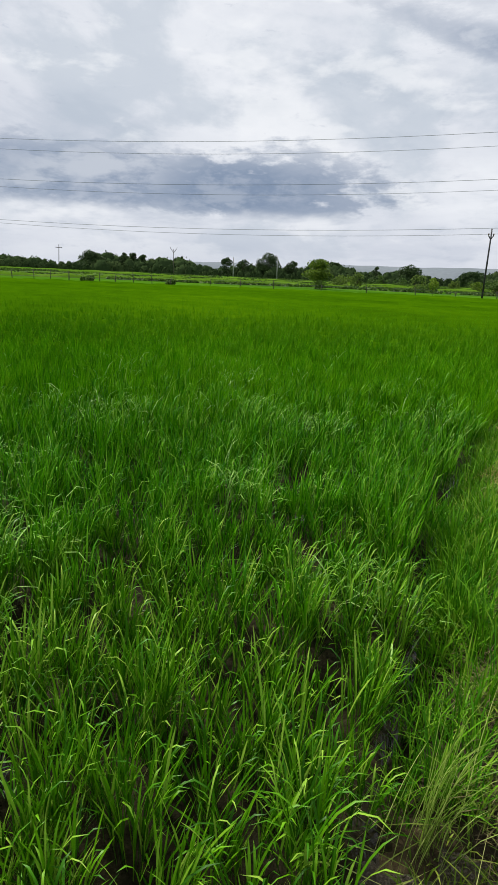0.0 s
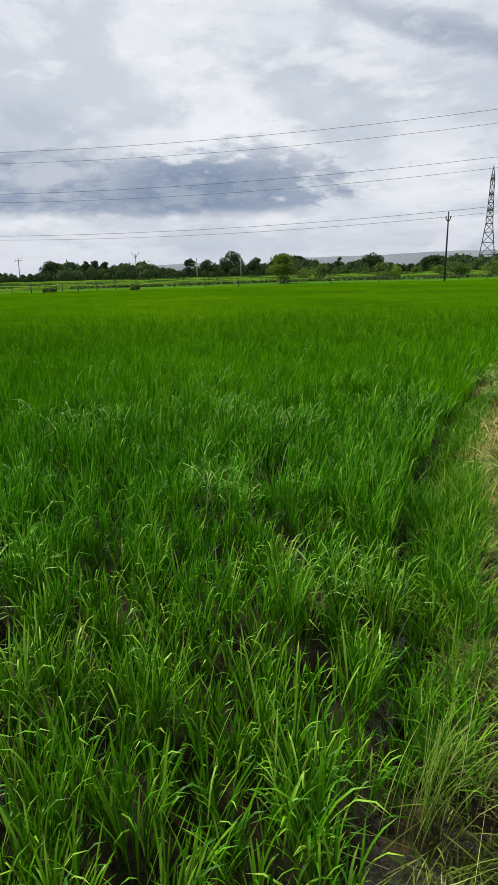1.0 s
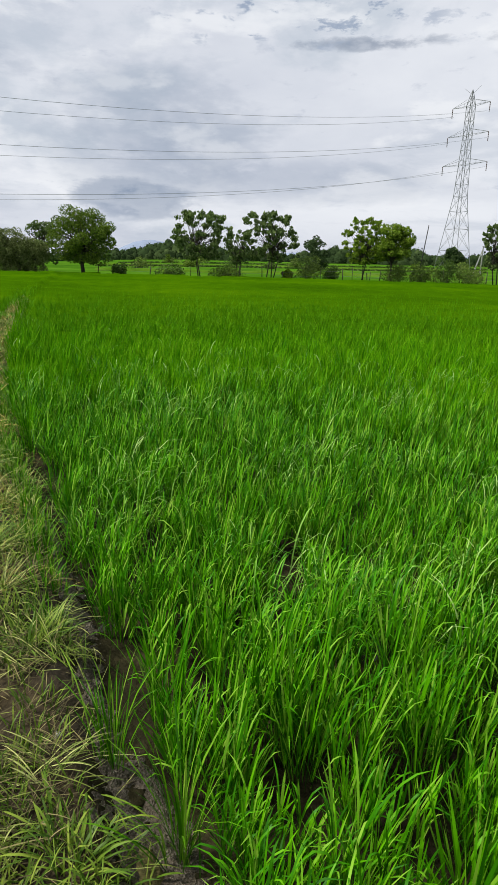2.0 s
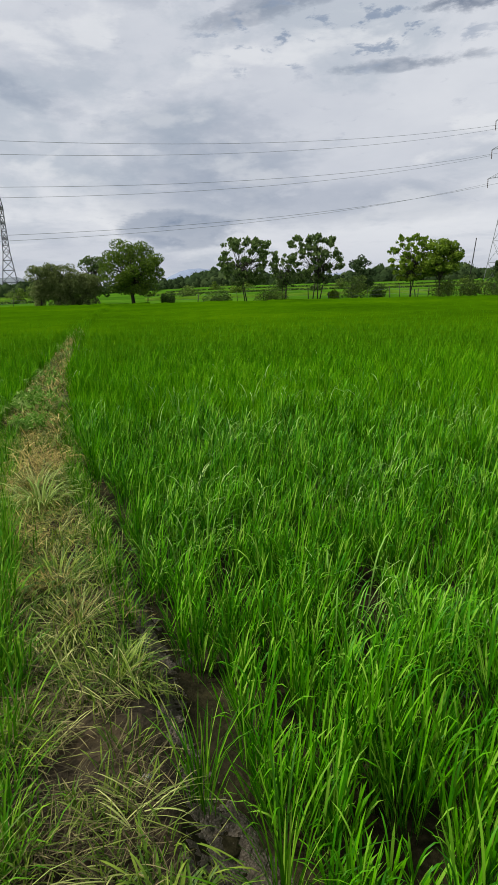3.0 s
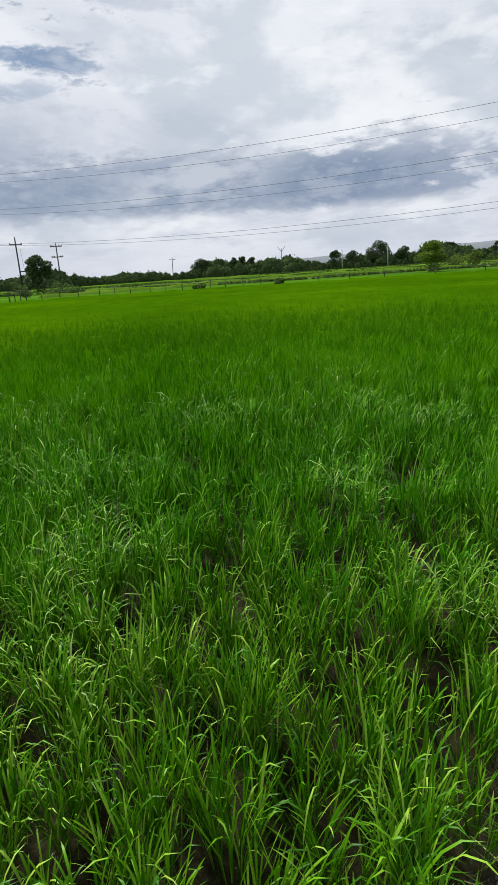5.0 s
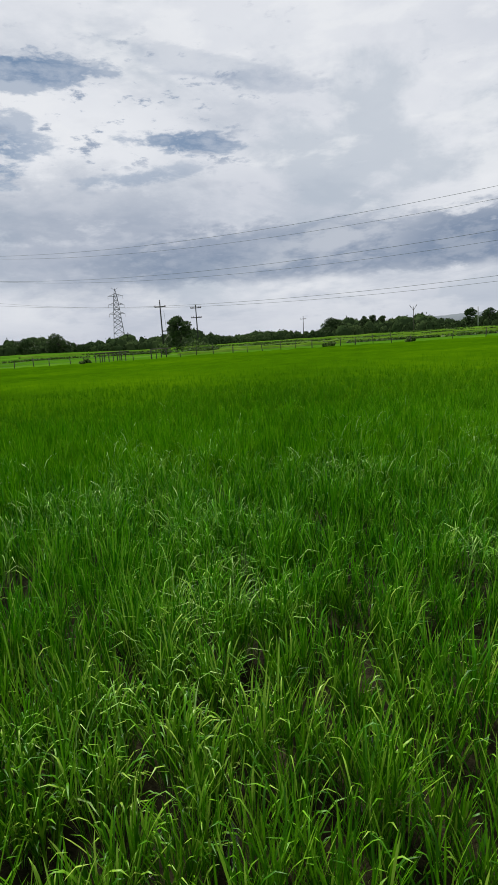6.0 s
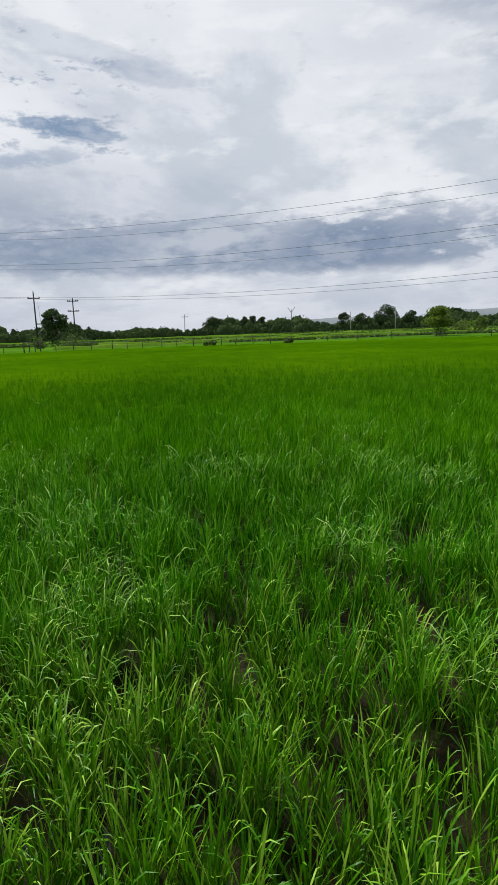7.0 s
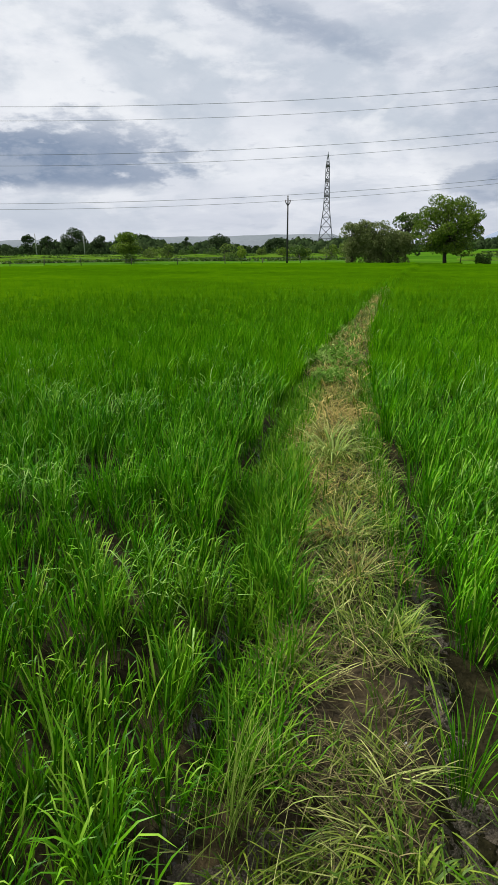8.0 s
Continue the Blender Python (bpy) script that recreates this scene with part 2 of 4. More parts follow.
LEAF_SCRUB = material("scrub_leaf", [(0.027, 0.0607, 0.0108), (0.0675, 0.1283, 0.0216), (0.162, 0.243, 0.0473)], scale=0.5, island=0.6, translucent=0.25, rough=0.6, spec=0.1)
LEAF_LIGHT = material("light_leaf", [(0.07, 0.135, 0.010), (0.16, 0.255, 0.022), (0.32, 0.42, 0.05)], scale=0.5, island=0.6, translucent=0.35, rough=0.5, spec=0.08)
LEAF_BUSH = material("bush_leaf", [(0.05, 0.075, 0.022), (0.16, 0.205, 0.06), (0.42, 0.46, 0.19)], scale=0.4, island=0.6, translucent=0.3, rough=0.6, spec=0.08)
LEAF_HEDGE = material("hedge_leaf", [(0.0459, 0.081, 0.0189), (0.1188, 0.1823, 0.0351), (0.243, 0.324, 0.0675)], scale=0.5, island=0.6, translucent=0.25, rough=0.6, spec=0.05)
LEAF_DARK = material("dark_leaf", [(0.026, 0.048, 0.018), (0.052, 0.088, 0.030), (0.095, 0.145, 0.045)], scale=0.2, island=0.6, translucent=0.15, rough=0.6, spec=0.08)
WOODS = material("far_wood_leaf", [(0.018, 0.033, 0.013), (0.033, 0.055, 0.020), (0.066, 0.095, 0.032)], scale=0.03, island=0.25, translucent=0.02, rough=0.9, spec=0.0)
BARK = material("bark", [(0.025, 0.02, 0.015), (0.055, 0.046, 0.036), (0.11, 0.095, 0.075)], scale=5, rough=0.9, bump=0.6)
POST_WOOD = material("fence_wood", [(0.03, 0.027, 0.022), (0.06, 0.053, 0.045), (0.13, 0.115, 0.095)], scale=3, rough=0.9, object_random=0.4)
STEEL_POLE = material("dark_pole_paint", [(0.012, 0.012, 0.014), (0.028, 0.027, 0.028), (0.05, 0.048, 0.045)], scale=1.2, rough=0.6)
CONCRETE = material("pale_concrete", [(0.20, 0.20, 0.19), (0.30, 0.30, 0.28), (0.40, 0.40, 0.37)], scale=1.5, rough=0.9)
GALV_PALE = material("bright_galvanised_steel", [(0.10, 0.105, 0.115), (0.17, 0.175, 0.19), (0.26, 0.27, 0.285)], scale=0.8, rough=0.5)
GALV = material("galvanised_steel", [(0.05, 0.055, 0.06), (0.09, 0.095, 0.105), (0.15, 0.155, 0.165)], scale=0.8, rough=0.6, metal=0.0)
WIRE = material("weathered_cable", [(0.12, 0.125, 0.14), (0.17, 0.175, 0.19), (0.22, 0.225, 0.24)], scale=0.4, rough=0.6)
CERAMIC = material("insulator_ceramic", [(0.05, 0.03, 0.025), (0.10, 0.06, 0.05), (0.16, 0.10, 0.08)], scale=6, rough=0.3)
# far hills: the haze of distance is mixed into their base colours
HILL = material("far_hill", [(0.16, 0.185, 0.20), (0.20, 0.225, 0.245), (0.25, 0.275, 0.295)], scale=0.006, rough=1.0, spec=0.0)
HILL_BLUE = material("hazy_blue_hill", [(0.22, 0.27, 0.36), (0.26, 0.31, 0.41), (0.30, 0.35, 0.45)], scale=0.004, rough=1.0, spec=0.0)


def water_material():
    m = bpy.data.materials.new("shallow_water")
    m.use_nodes = True
    nt = m.node_tree
    b = nt.nodes["Principled BSDF"]
    b.inputs["Base Color"].default_value = (0.020, 0.018, 0.010, 1)
    b.inputs["Roughness"].default_value = 0.04
    b.inputs["IOR"].default_value = 1.33
    bump, n = nt.nodes.new("ShaderNodeBump"), nt.nodes.new("ShaderNodeTexNoise")
    n.inputs["Scale"].default_value = 14
    bump.inputs["Strength"].default_value, bump.inputs["Distance"].default_value = 0.12, 0.01
    nt.links.new(n.outputs["Fac"], bump.inputs["Height"])
    nt.links.new(bump.outputs[0], b.inputs["Normal"])
    return m


WATER = water_material()


# ---------------------------------------------------------------- mesh helpers
def mesh_object(name, verts, faces, mats, parent=None, label="", face_mats=None, smooth=False):
    me = bpy.data.meshes.new(name)
    me.from_pydata([tuple(v) for v in verts], [], faces)
    for m in mats if isinstance(mats, (list, tuple)) else [mats]:
        me.materials.append(m)
    if face_mats is not None:
        me.polygons.foreach_set("material_index", np.asarray(face_mats, dtype=np.int32))
    if smooth:
        me.polygons.foreach_set("use_smooth", np.ones(len(me.polygons), dtype=bool))
    me.update()
    ob = new(name, me)
    ob.parent = parent
    if label:
        tagged(ob, label)
    return ob


def array_mesh(name, verts, quads, tris, mat, parent=None, label="", smooth=False):
    """A mesh from arrays of vertices, quads and triangles, quickly."""
    me = bpy.data.meshes.new(name)
    nq, ntri = len(quads), len(tris)
    me.vertices.add(len(verts))
    me.vertices.foreach_set("co", np.asarray(verts, dtype=np.float32).ravel())
    loops = np.concatenate([np.asarray(quads, dtype=np.int32).ravel(), np.asarray(tris, dtype=np.int32).ravel()])
    me.loops.add(len(loops))
    me.loops.foreach_set("vertex_index", loops)
    me.polygons.add(nq + ntri)
    me.polygons.foreach_set("loop_start", np.concatenate([np.arange(nq) * 4, nq * 4 + np.arange(ntri) * 3]).astype(np.int32))
    me.materials.append(mat)
    if smooth:
        me.polygons.foreach_set("use_smooth", np.ones(nq + ntri, dtype=bool))
    me.update(calc_edges=True)
    me.validate()
    ob = new(name, me)
    ob.parent = parent
    if label:
        tagged(ob, label)
    return ob


def empty_thing(name, at, label, category, group="", kind=""):
    ob = new(name)
    ob.location = at
    ob.empty_display_size = 0.2
    return tagged(ob, label, category, group, kind)


def tube(path, radii, sides=8):
    """Vertices and faces of a closed tube along points."""
    path = [Vector(p) for p in path]
    vs, fs = [], []
    for i, p in enumerate(path):
        d = (path[min(i + 1, len(path) - 1)] - path[max(i - 1, 0)]).normalized()
        a = d.cross(Vector((0.31, 0.95, 0.05))).normalized() if abs(d.y) < 0.9 else d.cross(Vector((1, 0, 0))).normalized()
        b = d.cross(a)
        for k in range(sides):
            w = 2 * math.pi * k / sides
            vs.append(p + (a * math.cos(w) + b * math.sin(w)) * radii[i])
    for i in range(len(path) - 1):
        for k in range(sides):
            k2 = (k + 1) % sides
            fs.append((i * sides + k, i * sides + k2, (i + 1) * sides + k2, (i + 1) * sides + k))
    fs.append(tuple(range(sides - 1, -1, -1)))
    fs.append(tuple((len(path) - 1) * sides + k for k in range(sides)))
    return vs, fs


def tubes(items, sides=6):
    vs, fs = [], []
    for path, radii in items:
        v, f = tube(path, radii, sides)
        o = len(vs)
        vs += v
        fs += [tuple(i + o for i in q) for q in f]
    return vs, fs


def bar(items, r, sides=4):
    return tubes([((a, b), (r, r)) for a, b in items], sides)


def polar(az, dist, z=0.0):
    a = radians(az)
    return Vector((math.sin(a) * dist, math.cos(a) * dist, z))


# ---------------------------------------------------------------- the lie of the land
BUND_Y = np.array([-30.0, -4.0, 0.0, 1.3, 2.1, 3.6, 5.0, 8.5, 11.3, 14.0, 20.7, 25.0, 40.0, 56.0])
BUND_X = np.array([-3.0, -0.45, 0.10, 0.19, 0.28, 0.40, 0.46, 0.80, 1.25, 1.80, 3.05, 4.05, 7.8, 11.6])
EDGE_AZ = np.array([-180.0, -110, -75, -50, -28, 5, 13, 25, 48, 75, 110, 180])
EDGE_R = np.array([60.0, 60, 66, 62, 59, 66, 62, 60, 58, 60, 60, 60])


def bund_x(y):
    return np.interp(y, BUND_Y, BUND_X)


def bund_offset(x, y):
    return x - bund_x(y)


def field_edge(az):
    return np.interp(az, EDGE_AZ, EDGE_R)


def waves(x, y, k, seed):
    """Smooth uneven height, about -1 to 1, with wavelength near 1/k metres."""
    r = np.random.default_rng(seed)
    out = np.zeros_like(x, dtype=float)
    for j in range(7):
        a, p, f = r.uniform(0, 6.283), r.uniform(0, 6.283), k * r.uniform(0.6, 1.9) * 6.283
        out += np.sin((x * math.cos(a) + y * math.sin(a)) * f + p) / (1 + 0.25 * j)
    return out / 3.2


def ramp01(v, lo, hi):
    t = np.clip((v - lo) / (hi - lo), 0, 1)
    return t * t * (3 - 2 * t)


def left_gap(y):
    """Width left free of the crop on the side with the grassy verge and its channel."""
    return np.interp(y, (-30, 0, 1.3, 2.1, 2.6, 4.6, 6.6, 8.5, 11, 14, 18, 22, 60), (0.45, 0.52, 0.60, 0.66, 0.69, 0.80, 0.72, 0.55, 0.42, 0.30, 0.16, 0.0, -0.1))


def land(x, y):
    """Height of the ground."""
    x, y = np.asarray(x, float), np.asarray(y, float)
    r, az = np.hypot(x, y), np.degrees(np.arctan2(x, y))
    inside = ramp01(field_edge(az) - r, -0.6, 0.6)
    u = bund_offset(x, y)
    half = 0.27 + 0.03 * waves(x * 0, y, 0.35, 3)
    shelf = np.where(u < 0, 0.26, 0.07) * ramp01(y, 0.8, 1.7) * ramp01(15 - y, 0, 7)
    top = 1 - ramp01(np.abs(u), half - 0.04, half + 0.10 + shelf)
    rough = 0.022 * waves(x, y, 1.6, 5) + 0.012 * waves(x, y, 5.0, 6)
    paddy = -0.13 + 0.022 * waves(x, y, 0.9, 8) + 0.014 * waves(x, y, 3.5, 9)
    ditch = 0.015 * np.exp(-((u - 0.36) / 0.07) ** 2) * (y < 6) - 0.04 * np.exp(-((u + left_gap(y) - 0.10) / 0.06) ** 2) * ramp01(9 - y, 0, 3) * (y > 1.3)
    wet = ramp01(-u, -0.02, 0.10) * ramp01(1.42 - y, 0, 0.14) * ramp01(y, 0.7, 0.9)
    top = top * (1 - 0.93 * wet)
    z_in = paddy + (0.13 + rough) * top + ditch + wet * (0.012 * waves(x, y, 4.0, 12) + 0.012 * waves(x, y, 11.0, 13))
    rise = np.clip(r - 75, 0, 330) * (0.011 * ramp01(az, 8, 24) + 0.008 * ramp01(-az, 52, 64))
    z_out = 0.05 + rise + 0.05 * waves(x, y, 0.02, 11)
    return z_in * inside + z_out * (1 - inside)


def build_ground():
    na = 440
    ang = np.linspace(0, 2 * math.pi, na, endpoint=False)
    rings = np.concatenate([np.linspace(0.25, 6, 90), np.geomspace(6.1, 70, 60), np.geomspace(72, 4500, 40)])
    A, R = np.meshgrid(ang, rings)
    X, Y = np.sin(A) * R, np.cos(A) * R
    Z = land(X, Y)
    verts = np.stack([X.ravel(), Y.ravel(), Z.ravel()], 1)
    verts = np.vstack([verts, [[0, 0, float(land(0, 0))]]])
    i, k = np.meshgrid(np.arange(len(rings) - 1), np.arange(na), indexing="ij")
    k2 = (k + 1) % na
    quads = np.stack([i * na + k, (i + 1) * na + k, (i + 1) * na + k2, i * na + k2], -1).reshape(-1, 4)[:, ::-1]
    kk = np.arange(na)
    tris = np.stack([kk, (kk + 1) % na, np.full(na, len(verts) - 1)], 1)[:, ::-1]
    ob = array_mesh("ground", verts, quads, tris, MUD, smooth=True)
    ob.data.materials.append(SOIL)
    ob.data.materials.append(MEADOW)
    ob.data.materials.append(DITCH_MUD)
    c = verts[quads].mean(1)
    r, az = np.hypot(c[:, 0], c[:, 1]), np.degrees(np.arctan2(c[:, 0], c[:, 1]))
    v = bund_offset(c[:, 0], c[:, 1])
    u = np.abs(v)
    mi = np.where(r > field_edge(az), 2, np.where((np.where(v < 0, u * 0.75, u) < 0.31 + 0.05 * waves(c[:, 0], c[:, 1], 2.0, 21)) & ((c[:, 1] > 1.32 + 0.1 * waves(c[:, 0], c[:, 1], 1.5, 22)) | (v > 0.0) | (c[:, 1] < 0.6)), 1, 0))
    mi = np.where((v < 0.05) & (v > -0.5) & (c[:, 1] > 0.6) & (c[:, 1] < 1.34) & (mi == 0), 3, mi)
    ob.data.polygons.foreach_set("material_index", np.concatenate([mi, np.ones(na)]).astype(np.int32))
    tagged(ob, "flat paddy land with a trodden earth bund between wet muddy plots", "ground", kind="structure")


def build_water():
    n, half = 64, 24.0
    g = np.linspace(-half, half, n)
    X, Y = np.meshgrid(g, g)
    verts = np.stack([X.ravel(), Y.ravel(), np.full(X.size, -0.147)], 1)
    i, k = np.meshgrid(np.arange(n - 1), np.arange(n - 1), indexing="ij")
    quads = np.stack([i * n + k, i * n + k + 1, (i + 1) * n + k + 1, (i + 1) * n + k], -1).reshape(-1, 4)
    ob = array_mesh("water", verts, quads, np.zeros((0, 3)), WATER)
    tagged(ob, "thin sheet of still shallow water over the paddy mud", "water", kind="structure")


def build_ditch():
    """The strip of churned grey mud along the bund's foot."""
    ny, nu = 620, 24
    y = np.linspace(0.55, 4.6, ny)
    U, Y = np.meshgrid(np.linspace(-1, 1, nu), y)
    mid = 0.375 + 0.02 * waves(Y * 0, Y, 0.9, 91) + 0.05 * ramp01(1.7 - Y, 0, 0.6)
    half = 0.075 + 0.02 * waves(Y * 0, Y, 1.7, 92) + 0.11 * ramp01(1.7 - Y, 0, 0.5)
    X = bund_x(Y) + mid + U * half
    lump = 0.011 * waves(X, Y, 7.0, 93) + 0.008 * waves(X, Y, 17.0, 94) + 0.005 * waves(X, Y, 38.0, 95)
    Z = np.maximum(land(X, Y), -0.128) + 0.010 + 1.25 * lump - 0.03 * np.abs(U) ** 3 - 0.06 * ramp01(Y, 3.4, 4.6)
    verts = np.stack([X.ravel(), Y.ravel(), Z.ravel()], 1)
    i, k = np.meshgrid(np.arange(ny - 1), np.arange(nu - 1), indexing="ij")
    quads = np.stack([i * nu + k, i * nu + k + 1, (i + 1) * nu + k + 1, (i + 1) * nu + k], -1).reshape(-1, 4)
    ob = array_mesh("mud_strip", verts, quads, np.zeros((0, 3)), DITCH_MUD, smooth=True)
    tagged(ob, "narrow strip of churned wet grey mud along the bund's foot", "mud", kind="structure")


build_ground()
build_water()
build_ditch()


# ---------------------------------------------------------------- blades
def blades(name, base, length, width, lean, heading, droop, mat, levels=3, twist=0.5, hook=1.8):
    """Many curved, tapering grass blades in one mesh. base: n x 3; the rest: n values each."""
    n = len(base)
    side = heading + math.pi / 2 + RNG.uniform(-twist, twist, n)
    sx, sy = np.cos(side), np.sin(side)
    hx, hy = np.cos(heading), np.sin(heading)
    pts, ts = [], np.linspace(0, 1, levels + 1)
    pos = base.copy()
    for j, t in enumerate(ts):
        if j:
            a = lean + droop * ((ts[j - 1] + t) / 2) ** hook
            step = length / levels
            pos = pos + np.stack([hx * np.sin(a) * step, hy * np.sin(a) * step, np.cos(a) * step], 1)
        w = width * 0.5 * (0.55 + 0.9 * t * (1 - t) * 2 if j < levels else 0)
        if j < levels:
            pts.append(pos + np.stack([sx * w, sy * w, 0 * w], 1))
            pts.append(pos - np.stack([sx * w, sy * w, 0 * w], 1))
        else:
            pts.append(pos)
    per = 2 * levels + 1
    verts = np.stack(pts, 1).reshape(-1, 3)
    o = np.arange(n)[:, None] * per
    quads = np.concatenate([o + np.array([[2 * j, 2 * j + 1, 2 * j + 3, 2 * j + 2]]) for j in range(levels - 1)], 0) if levels > 1 else np.zeros((0, 4))
    tris = o + np.array([[per - 3, per - 2, per - 1]])
    return array_mesh(name, verts, quads, tris, mat)


SECTOR = (-80.0, 66.0)


def bund_gap(y):
    """Free width on the ditch side of the bund's middle; the crop closes over it far off."""
    return np.interp(y, (-30, 0, 1.1, 1.3, 1.95, 2.15, 4, 6, 10, 14, 18, 22, 60), (0.45, 0.45, 0.45, 0.53, 0.53, 0.47, 0.43, 0.37, 0.33, 0.25, 0.16, 0.0, -0.1))


def crop_height(x, y):
    return 0.455 + 0.05 * waves(x, y, 0.16, 41) + 0.065 * waves(x, y, 0.55, 42)


def rice(name, r0, r1, spacing, density, levels, mat, label, even=0.0, behind=False, tips=False, tillers=0, side=0):
    """Rice hills on a jittered grid in the plots to both sides of the bund; density: blades to a square metre, by distance."""
    reach = min(r1 * 1.5, 68.0)
    g = np.arange(-reach, reach + spacing, spacing)
    X, Y = np.meshgrid(g, g)
    X, Y = X.ravel(), Y.ravel()
    X, Y = X + RNG.uniform(-0.4, 0.4, X.size) * spacing, Y + RNG.uniform(-0.4, 0.4, Y.size) * spacing
    r, az = np.hypot(X, Y), np.degrees(np.arctan2(X, Y))
    rr = r * np.exp(RNG.normal(0, 0.16, len(r)))
    u = bund_offset(X, Y)
    wig = 0.06 * waves(X * 0, Y, 0.8, 31) * (Y < 20)
    free = bund_gap(Y)
    ok = (rr >= r0) & (rr < r1) & (r > 0.8) & (r < field_edge(az) - 0.3) & (((az > SECTOR[0]) & (az < SECTOR[1])) != behind)
    ok &= (u < 0.05 - left_gap(Y) - 0.5 * wig) | (u > free + 0.02 + 0.5 * wig)
    ok &= u * side >= 0
    X, Y, r = X[ok], Y[ok], r[ok]
    gap = waves(X, Y, 0.5, 51) + 0.7 * waves(X, Y, 1.3, 52)
    keep = RNG.random(len(X)) < 1.0 - 0.5 * ramp01(gap, 0.3, 0.9) * ramp01(10 - r, 0, 5) * np.where(bund_offset(X, Y) > 0, 0.25, 1.0)
    for hx, hy, hr in PUDDLES:
        keep &= np.hypot(X - hx, (Y - hy) * 0.7) > hr
    if tips:
        keep &= waves(X, Y, 0.33, 45) + 0.6 * waves(X, Y, 0.9, 46) > RNG.uniform(0.05, 0.5, len(X))
    X, Y, r = X[keep], Y[keep], r[keep]
    per = np.interp(r, *density) * spacing ** 2 * RNG.uniform(0.55, 1.45, len(X))
    per = np.floor(per / (tillers + 1) + RNG.random(len(per))).astype(int)
    size = 1 + (RNG.uniform(0.72, 1.16, len(X)) - 1) * (1 - 0.6 * even)
    X, Y, size, r = (np.repeat(v, per) for v in (X, Y, size, r))
    m = len(X)
    h = crop_height(X, Y) * size
    bent = ramp01(waves(X, Y, 0.33, 45) + 0.6 * waves(X, Y, 0.9, 46), -0.1, 0.7)
    if tillers:
        base, length, lean, head, slim = leaf_sets(X, Y, h, tillers)
        X, Y, h, bent, r, m = (np.repeat(v, tillers + 1) for v in (X, Y, h, bent, r, np.zeros(m)))
        m = len(X)
        hooked = (RNG.random(m) < 0.20 + 0.36 * bent) & (slim == 1.0)
        droop = np.where(hooked, RNG.uniform(1.0, 2.6, m), np.abs(RNG.normal(0.14 + 0.15 * bent, 0.16, m)) * (slim == 1.0))
    else:
        a, d = RNG.uniform(0, 6.283, m), np.abs(RNG.normal(0, 0.024 * (1 + r / 14), m)) + 0.003
        bx, by = X + np.cos(a) * d, Y + np.sin(a) * d
        base = np.stack([bx, by, land(bx, by) - 0.01], 1)
        length = h * RNG.uniform(0.95, 1.2, m) if tips else h * (0.40 + 0.40 * even + (0.85 - 0.55 * even) * np.sqrt(RNG.random(m)))
        lean = (np.abs(RNG.normal(0.09 + 0.07 * bent, 0.16, m)) + d * 1.8) * (1 - 0.6 * even)
        hooked = RNG.random(m) < (0.26 + 0.44 * bent) * (1 - 0.5 * even) + 2.0 * tips
        droop = np.where(hooked, RNG.uniform(0.9, 2.9, m), np.clip(RNG.normal(0.34 + 0.2 * bent, 0.28, m), 0.0, 1.3))
        head = np.where(RNG.random(m) < 0.25, RNG.normal(0.1, 0.6, m), a + RNG.normal(0, 0.6, m))
        slim = np.ones(m)
    hook = np.where(hooked, RNG.uniform(2.2, 5.0, m), 1.8)
    wide = 1.05 + np.clip(r - 3.5, 0, 70) * (0.10 - 0.02 * even) + 0.9 * behind
    ob = blades(name, base, length, RNG.uniform(0.0040, 0.0084, m) * wide * slim, lean, head, droop, mat, levels, hook=hook)
    return tagged(ob, label, "rice crop", kind="stuff")


def leaf_sets(X, Y, h, leaves):
    """One upright tiller at each place, and the leaves that part from it at different heights."""
    n = len(X)
    a = RNG.uniform(0, 6.283, n)
    d = 0.006 + 0.042 * np.sqrt(RNG.random(n))
    tl = np.abs(RNG.normal(0.04, 0.08, n)) + d * 2.2
    stem = h * RNG.uniform(0.42, 0.70, n)
    rx, ry = X + np.cos(a) * d, Y + np.sin(a) * d
    rz = land(rx, ry) - 0.01
    count = leaves + 1
    f = np.concatenate([np.zeros((n, 1)), np.sort(RNG.uniform(0.22, 1.0, (n, leaves)), 1)], 1)
    at = f * stem[:, None]
    base = np.stack([rx[:, None] + np.cos(a)[:, None] * np.sin(tl)[:, None] * at, ry[:, None] + np.sin(a)[:, None] * np.sin(tl)[:, None] * at, rz[:, None] + np.cos(tl)[:, None] * at], -1).reshape(-1, 3)
    sheath = np.arange(count)[None, :] == 0
    length = np.where(sheath, stem[:, None] * 1.05, h[:, None] * RNG.uniform(0.30, 0.60, (n, count)))
    part = np.abs(RNG.normal(0.13, 0.12, (n, count))) * (1.35 - 0.6 * f)
    lean = np.where(sheath, tl[:, None], tl[:, None] + part)
    blown = RNG.random((n, count)) < 0.28
    head = np.where(sheath, a[:, None], np.where(blown, RNG.normal(0.1, 0.6, (n, count)), a[:, None] + RNG.normal(0, 0.9, (n, count))))
    lean = lean + 0.03 * (blown & ~sheath)
    slim = np.where(sheath, 0.62, 1.0)
    return base, length.ravel(), lean.ravel(), head.ravel(), np.broadcast_to(slim, (n, count)).ravel()


